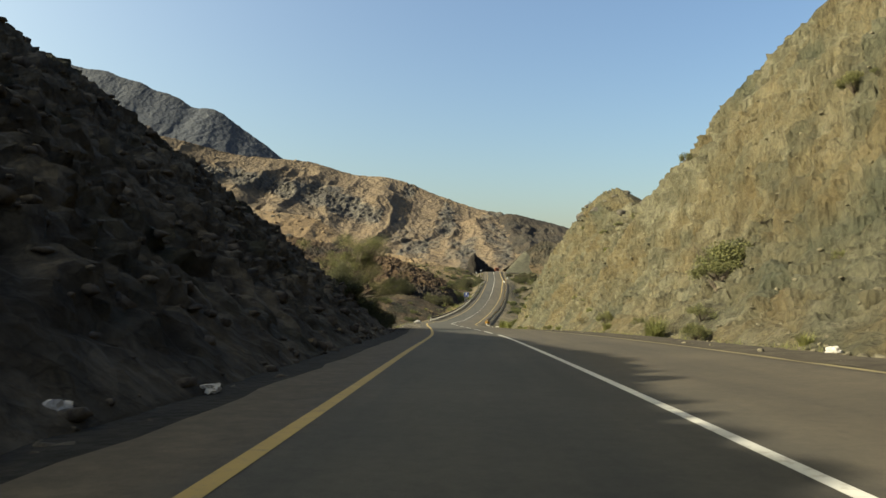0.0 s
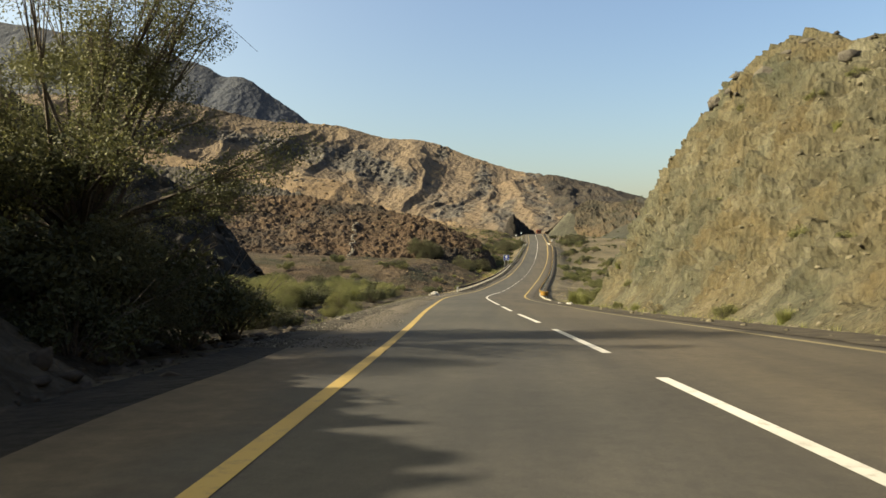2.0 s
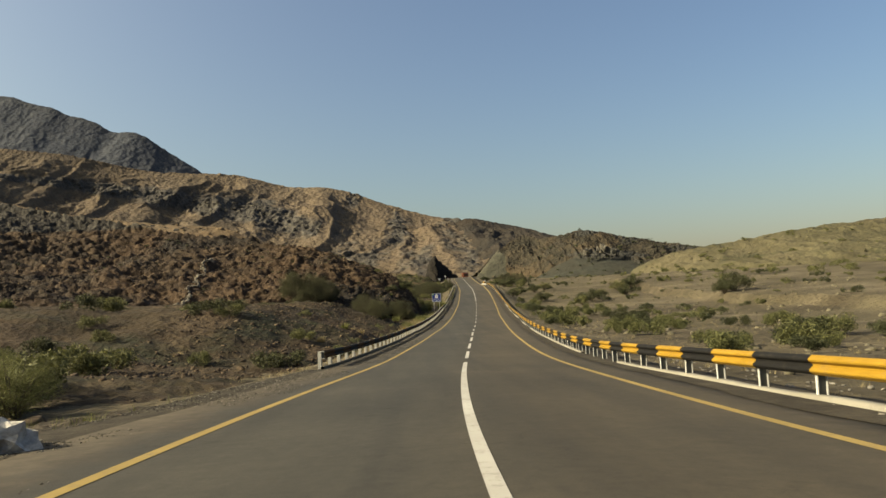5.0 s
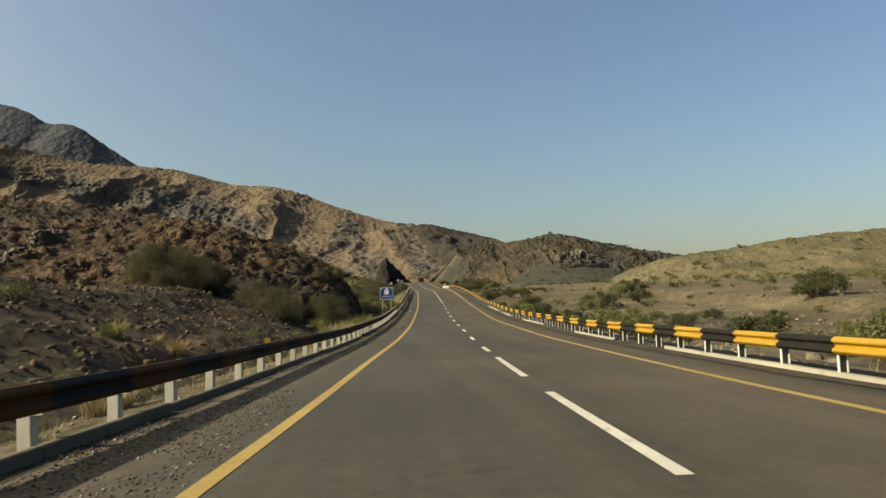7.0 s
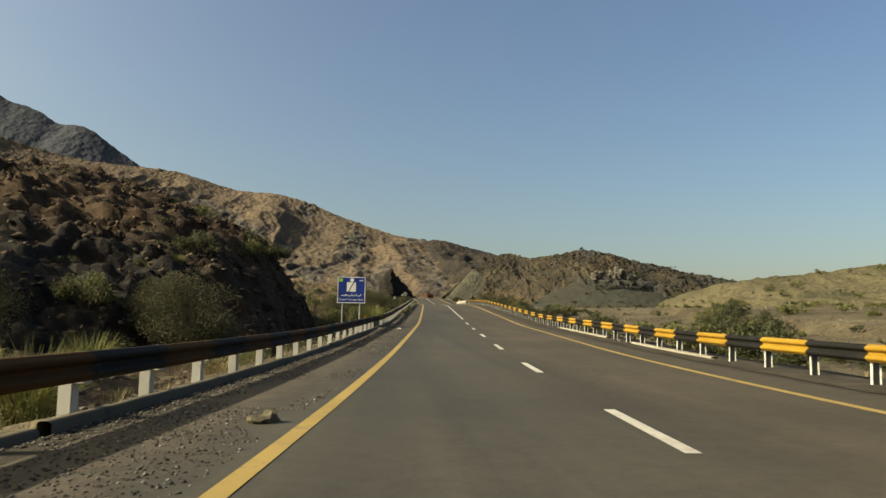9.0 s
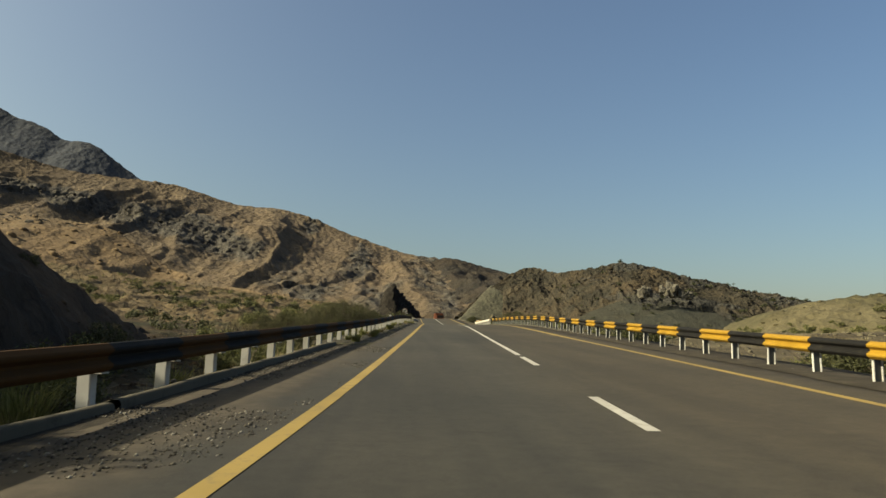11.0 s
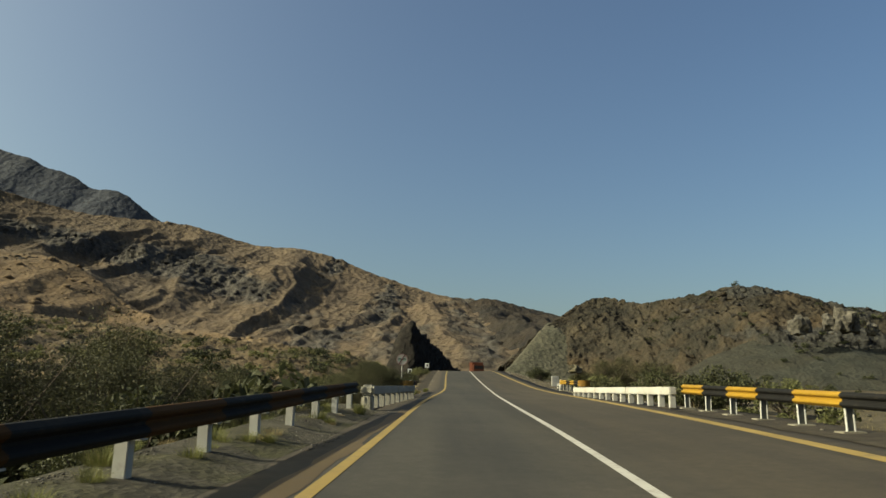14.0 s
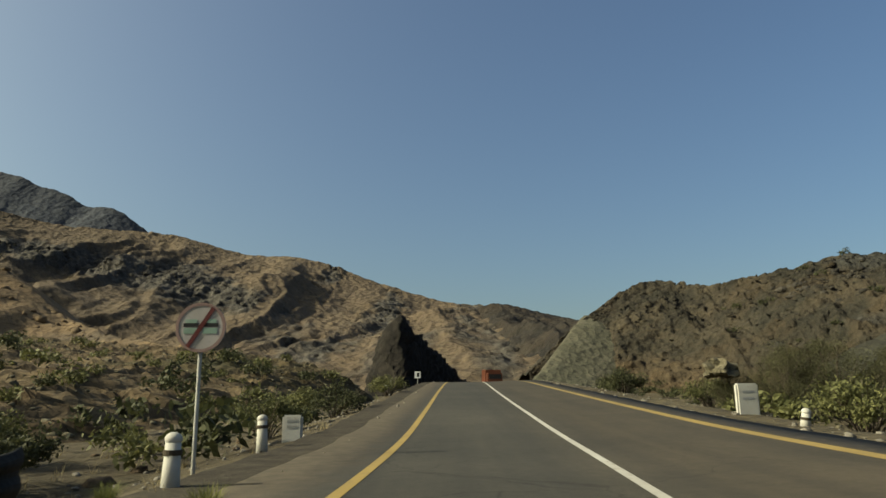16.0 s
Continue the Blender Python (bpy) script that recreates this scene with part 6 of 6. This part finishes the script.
# thick bushes behind the rail of the upper road
for x, y, sc, kd in ((-2.6, 307, 2.1, BIG), (-4.2, 309, 2.0, BIG), (-1.2, 305.4, 1.4, D), (-0.4, 326.2, 2.4, BIG), (0.6, 322.6, 1.9, BIG), (-2.2, 322.6, 2.5, BIG), (-4.4, 324.6, 2.3, BIG), (4.5, 344.0, 1.25, BIG), (3.0, 346.5, 1.4, BIG), (5.0, 347.6, 1.05, BIG), (1.0, 346, 1.2, BIG), (-6.5, 306, 1.5, BIG), (-9.0, 312, 1.5, BIG), (-4.5, 312, 1.2, O), (-5.5, 318, 1.3, O)):
    plant(kd, x, y, sc)
for k in range(95):
    y = rnd.uniform(264, 330.5) if k < 50 else rnd.uniform(306, 330.5)
    plant(rnd.choice((T2, T2, T3)), float(ROAD_X(y)) - rnd.choice((rnd.uniform(4.9, 5.6), rnd.uniform(5.4, 6.6))), y, rnd.uniform(0.2, 0.48), 1.0, float(ROAD_Z(y)) + 0.0)
for k in range(40):
    y = rnd.uniform(345, 361)
    plant(rnd.choice((T2, T2, T3)), float(ROAD_X(y)) - rnd.uniform(4.9, 6.3), y, rnd.uniform(0.2, 0.42), 1.0, float(ROAD_Z(y)) - 0.03)
for x, y, sc in ((27.0, 389, 2.2), (30.0, 390, 2.4), (32.6, 388.4, 2.1), (25.2, 391, 1.5), (35, 391, 2.0)):
    plant(BIG, x, y, sc)
# bushes crowding behind the whitewashed parapet
for u, y, sc, kd in ((-5.9, 344.6, 0.95, BIG), (-6.4, 343.9, 1.1, BIG), (-6.6, 346.6, 0.95, BIG), (-6.7, 341, 0.9, BIG), (-7.5, 339, 0.95, BIG), (-8.4, 336.5, 0.8, BIG), (-6.5, 335, 0.65, BIG), (-7.1, 332.5, 0.7, BIG), (-9.0, 331, 1.1, BIG), (-10.5, 333, 1.4, BIG), (-13, 335, 1.7, BIG), (-8.6, 328.5, 0.8, BIG), (-11.5, 337, 1.3, BIG), (-12, 329, 1.5, BIG), (-9.6, 326, 0.9, BIG)):
    plant(kd, float(ROAD_X(y)) + u, y, sc)
# left slope above the upper road
for x, y, sc, kd in ((-6, 322, 2.2, D), (-9, 326, 2.4, O), (-4, 330, 1.8, D), (-12, 320, 2.2, O), (-14, 332, 2.3, D), (3.4, 342.5, 1.5, D), (2.6, 344, 1.6, O), (4.4, 344.5, 1.2, D), (3.8, 346.3, 1.3, D), (1.5, 346, 1.5, O), (0, 350, 1.6, D), (-3, 349, 1.7, O), (2, 360, 1.1, D), (0, 368, 1.5, D), (-3, 372, 1.6, O), (3.5, 378, 1.4, O), (5, 384, 1.3, D), (2, 392, 1.6, O), (-6, 362, 1.7, D), (-9, 368, 1.7, D), (6, 400, 1.3, O)):
    plant(kd, x, y, sc)
# valley on the right
for x, y, sc, kd in ((51.6, 233, 3.0, D), (49.5, 232, 2.0, D), (52.9, 300, 3.2, D), (48, 296, 2.6, O), (22.7, 268, 2.0, D), (24.5, 272, 1.7, O), (33, 262, 2.4, D), (30, 258, 2.0, D), (36, 268, 2.2, O), (27, 245, 1.8, O), (44, 274, 2.3, D), (18, 282, 1.7, D), (21, 300, 1.8, O), (23, 306, 2.0, D), (28, 312, 2.2, D), (32, 318, 2.0, O), (24, 352, 2.2, D), (27, 356, 2.6, D), (30, 352, 2.2, O), (25, 362, 2.3, D), (22.5, 368, 1.6, D), (28, 372, 2.6, D), (24.5, 378, 2.0, O), (33, 366, 2.4, D), (21, 398, 1.5, D), (23, 410, 1.6, D), (27, 400, 1.8, O)):
    plant(kd, x, y, sc)

def far_shrubs(name, places, seed, leaf, label, leaves=260, size=0.11):
    """Shrubs too far off to tell apart, joined."""
    g = np.random.default_rng(seed)
    vs, fs, n = [], [], 0
    for x, y, sc in places:
        z = hill_level(x, y)
        cs = [np.array((g.normal() * 0.5, g.normal() * 0.5, 0.3 + 0.5 * g.random())) for k in range(7)]
        v, f = leaf_cloud(g, cs, [0.35 + 0.15 * g.random() for k in cs], leaves, size)
        v[:, 2] = np.maximum(v[:, 2], -0.05)
        vs.append(v * sc + np.array((x, y, z)))
        fs.append(f + n)
        n += len(v)
    tagged(mesh_ob(name, np.concatenate(vs), np.concatenate(fs), leaf), label, "shrubs", kind="stuff")


def strewn(n, x0, x1, y0, y1, small, big):
    return [(rnd.uniform(x0, x1), rnd.uniform(y0, y1), rnd.uniform(small, big)) for k in range(n)]


def beside_road(n, u0, u1, y0, y1, small, big):
    ys = [rnd.uniform(y0, y1) for k in range(n)]
    return [(float(ROAD_X(y)) + rnd.uniform(u0, u1), y, rnd.uniform(small, big)) for y in ys]


def valley_places(n):
    spots = []
    for k in range(n):
        y = rnd.uniform(170, 420)
        spots.append((float(ROAD_X(y)) + 9 + 75 * rnd.random() ** 1.4, y, rnd.uniform(0.4, 1.2)))
    return spots


far_shrubs("wash_shrubs", beside_road(56, -27, -20, 66, 132, 1.0, 1.8), 513, FEATHER_LEAF, "light olive bushes thick behind the wash", 2600, 0.05)
far_shrubs("wash_shrubs", beside_road(30, -46, -10.5, 114, 178, 0.9, 1.9), 514, LEAF_OLIVE, "olive shrubs on the flat beyond the wash", 2200, 0.05)
far_shrubs("wash_shrubs", beside_road(26, -46, -10.5, 114, 178, 0.9, 1.9), 515, LEAF_DARK, "dark green shrubs on the flat beyond the wash", 2200, 0.05)
far_shrubs("valley_shrubs", beside_road(44, 7.6, 30, 114, 235, 0.7, 1.5), 516, LEAF_OLIVE, "olive shrubs on the flat beside the far rail", 2200, 0.05)
far_shrubs("valley_shrubs", beside_road(28, 7.6, 30, 114, 235, 0.7, 1.5), 517, LEAF_DARK, "dark shrubs on the flat beside the far rail", 2200, 0.05)
far_shrubs("valley_shrubs", valley_places(80), 511, LEAF_OLIVE, "olive shrubs scattered over the valley floor", 420)
far_shrubs("valley_shrubs", valley_places(60), 512, LEAF_DARK, "dark shrubs scattered over the valley floor", 420)
far_shrubs("hill_shrubs", strewn(60, -85, -8, 238, 276, 0.3, 0.7), 501, LEAF_DARK, "dark shrubs scattered over the brown hill", 700, 0.06)
far_shrubs("hill_shrubs", strewn(130, -42, -9, 190, 258, 0.2, 0.6), 507, LEAF_THORN, "olive scrub among the scree of the brown hill", 700, 0.05)
far_shrubs("rail_scrub", beside_road(70, -11, -7.2, 150, 246, 0.2, 0.55), 508, LEAF_OLIVE, "low olive scrub behind the guard rail", 900, 0.035)
far_shrubs("hill_shrubs", strewn(130, -75, 2, 345, 428, 0.5, 1.4), 502, LEAF_OLIVE, "olive shrubs scattered over the rubble slope")
far_shrubs("hill_shrubs", strewn(90, -60, 4, 312, 420, 0.6, 1.7), 503, LEAF_DARK, "dark shrubs scattered over the rubble slope")
far_shrubs("hill_shrubs", strewn(110, 30, 130, 415, 475, 0.5, 1.3), 504, LEAF_DARK, "dark shrubs scattered over the olive-grey hill")
far_shrubs("hill_shrubs", strewn(120, 60, 210, 270, 398, 0.6, 1.8), 505, LEAF_OLIVE, "olive shrubs scattered over the tan hill")
far_shrubs("hill_shrubs", strewn(120, -120, -28, 440, 540, 0.8, 2.2), 506, LEAF_OLIVE, "olive shrubs scattered below the orange hill")


def acacia(x, y, label):
    """A leaning thorn tree with feathery foliage and bare outer twigs."""
    g = np.random.default_rng(77)
    t = empty("thorn_tree", pose(x, y, hill_level(x, y) - 0.1), label=label, category="tree")
    bm = bmesh.new()
    limb(bm, [(0, 0, -0.3), (0.1, 0.1, 0.9), (0.35, 0.0, 1.9)], 0.17, 0.11, 9)
    part("trunk", bm, BARK, t)
    bm = bmesh.new()
    cs, rs = [], []
    for k in range(46):
        a = g.uniform(0, 6.28)
        d, h = g.uniform(0.8, 5.2), g.uniform(1.8, 6.8)
        d *= 1.0 if h < 5.2 else 0.7
        p = [(0.3, 0, 1.4 + 0.4 * g.random())]
        tip = np.array((0.3 + d * math.cos(a), d * math.sin(a) * (0.45 if math.sin(a) > 0 else 1.0), h))
        for q in (0.35, 0.7, 1.0):
            b = np.array(p[0]) * (1 - q) + tip * q + np.array((0, 0, 0.5 * q * (1 - q) * 4)) * 0.4 + g.normal(size=3) * 0.12
            p.append(tuple(b))
        limb(bm, p, 0.06, 0.012, 5)
        cs += [np.array(p[3]), np.array(p[2])]
        rs += [g.uniform(0.5, 0.95), g.uniform(0.35, 0.7)]
        for m in range(5):
            e = np.array(p[3]) + g.normal(size=3) * np.array((0.7, 0.7, 0.5)) + np.array((0.25 * math.cos(a), 0.25 * math.sin(a), 0.2))
            limb(bm, [p[2], tuple((np.array(p[3]) + e) / 2), tuple(e)], 0.014, 0.004, 3)
    for k in range(10):
        a = g.uniform(0, 6.28)
        c = np.array((1.6 * math.cos(a), 1.6 * math.sin(a), g.uniform(0.6, 1.8)))
        cs.append(c)
        rs.append(0.7)
        limb(bm, [(0, 0, 0.2), tuple(c * 0.6), tuple(c)], 0.04, 0.01, 4)
    part("branchwork", bm, BARK, t)
    v, f = leaf_cloud(g, cs, rs, 100000, 0.029, 0.75)
    mesh_ob("crown", v, f, LEAF_OLIVE, t)
    return t


for x, y, sc, kd in ((-7.4, 49.0, 1.1, D), (-6.9, 51.5, 1.0, D), (-8.4, 47.0, 1.4, D), (-8.2, 52.4, 1.5, D), (-7.6, 53.6, 1.4, BIG), (-9.0, 50.2, 1.5, BIG), (-7.2, 55.6, 1.5, D), (-8.6, 54.4, 1.9, D), (-10.4, 53.6, 2.2, D), (-9.4, 56.5, 2.2, D), (-12.0, 55.0, 2.4, D), (-13.5, 57.0, 2.4, O), (-7.0, 57.5, 1.2, O)):
    plant(kd, x, y, sc)
acacia(-9.8, 55.8, "feathery olive-green thorn tree with bare outer twigs")


# ---- dry grass over the soil ----
def grass_stuff(name, n, seed, u0, u1, y0, y1, blade, label, tall=0.28):
    g = np.random.default_rng(seed)
    y = np.repeat(g.uniform(y0, y1, n), 9)
    x = ROAD_X(y) + np.repeat(u0 + (u1 - u0) * g.random(n), 9)
    x, y = x + g.normal(size=len(x)) * 0.07, y + g.normal(size=len(y)) * 0.07
    z = ground_height(x, y)
    a, h = g.uniform(0, 6.28, len(x)), tall * g.uniform(0.4, 1.2, len(x))
    w = 0.008
    r = np.stack([x, y, z - 0.02], -1)
    s = np.stack([-np.sin(a) * w, np.cos(a) * w, 0 * a], -1)
    tip = r + np.stack([np.cos(a) * h * 0.5, np.sin(a) * h * 0.5, h], -1)
    v = np.stack([r - s, r + s, tip], 1).reshape(-1, 3)
    tagged(mesh_ob(name, v, np.arange(len(v)).reshape(-1, 3), blade), label, "grass", kind="stuff")


grass_stuff("dry_grass", 1500, 401, 6.2, 30, 110, 360, BLADE_DRY, "thin dry straw over the valley soil")
grass_stuff("dry_grass", 1300, 411, -16, -5.9, 135, 380, BLADE_DRY, "thin dry straw behind the guard rail")
grass_stuff("green_grass", 900, 421, -15, -6.2, 60, 125, BLADE, "short green grass along the wash", 0.3)
grass_stuff("green_grass", 500, 431, 6.2, 9.5, 20, 112, BLADE, "short grass at the foot of the cutting", 0.3)
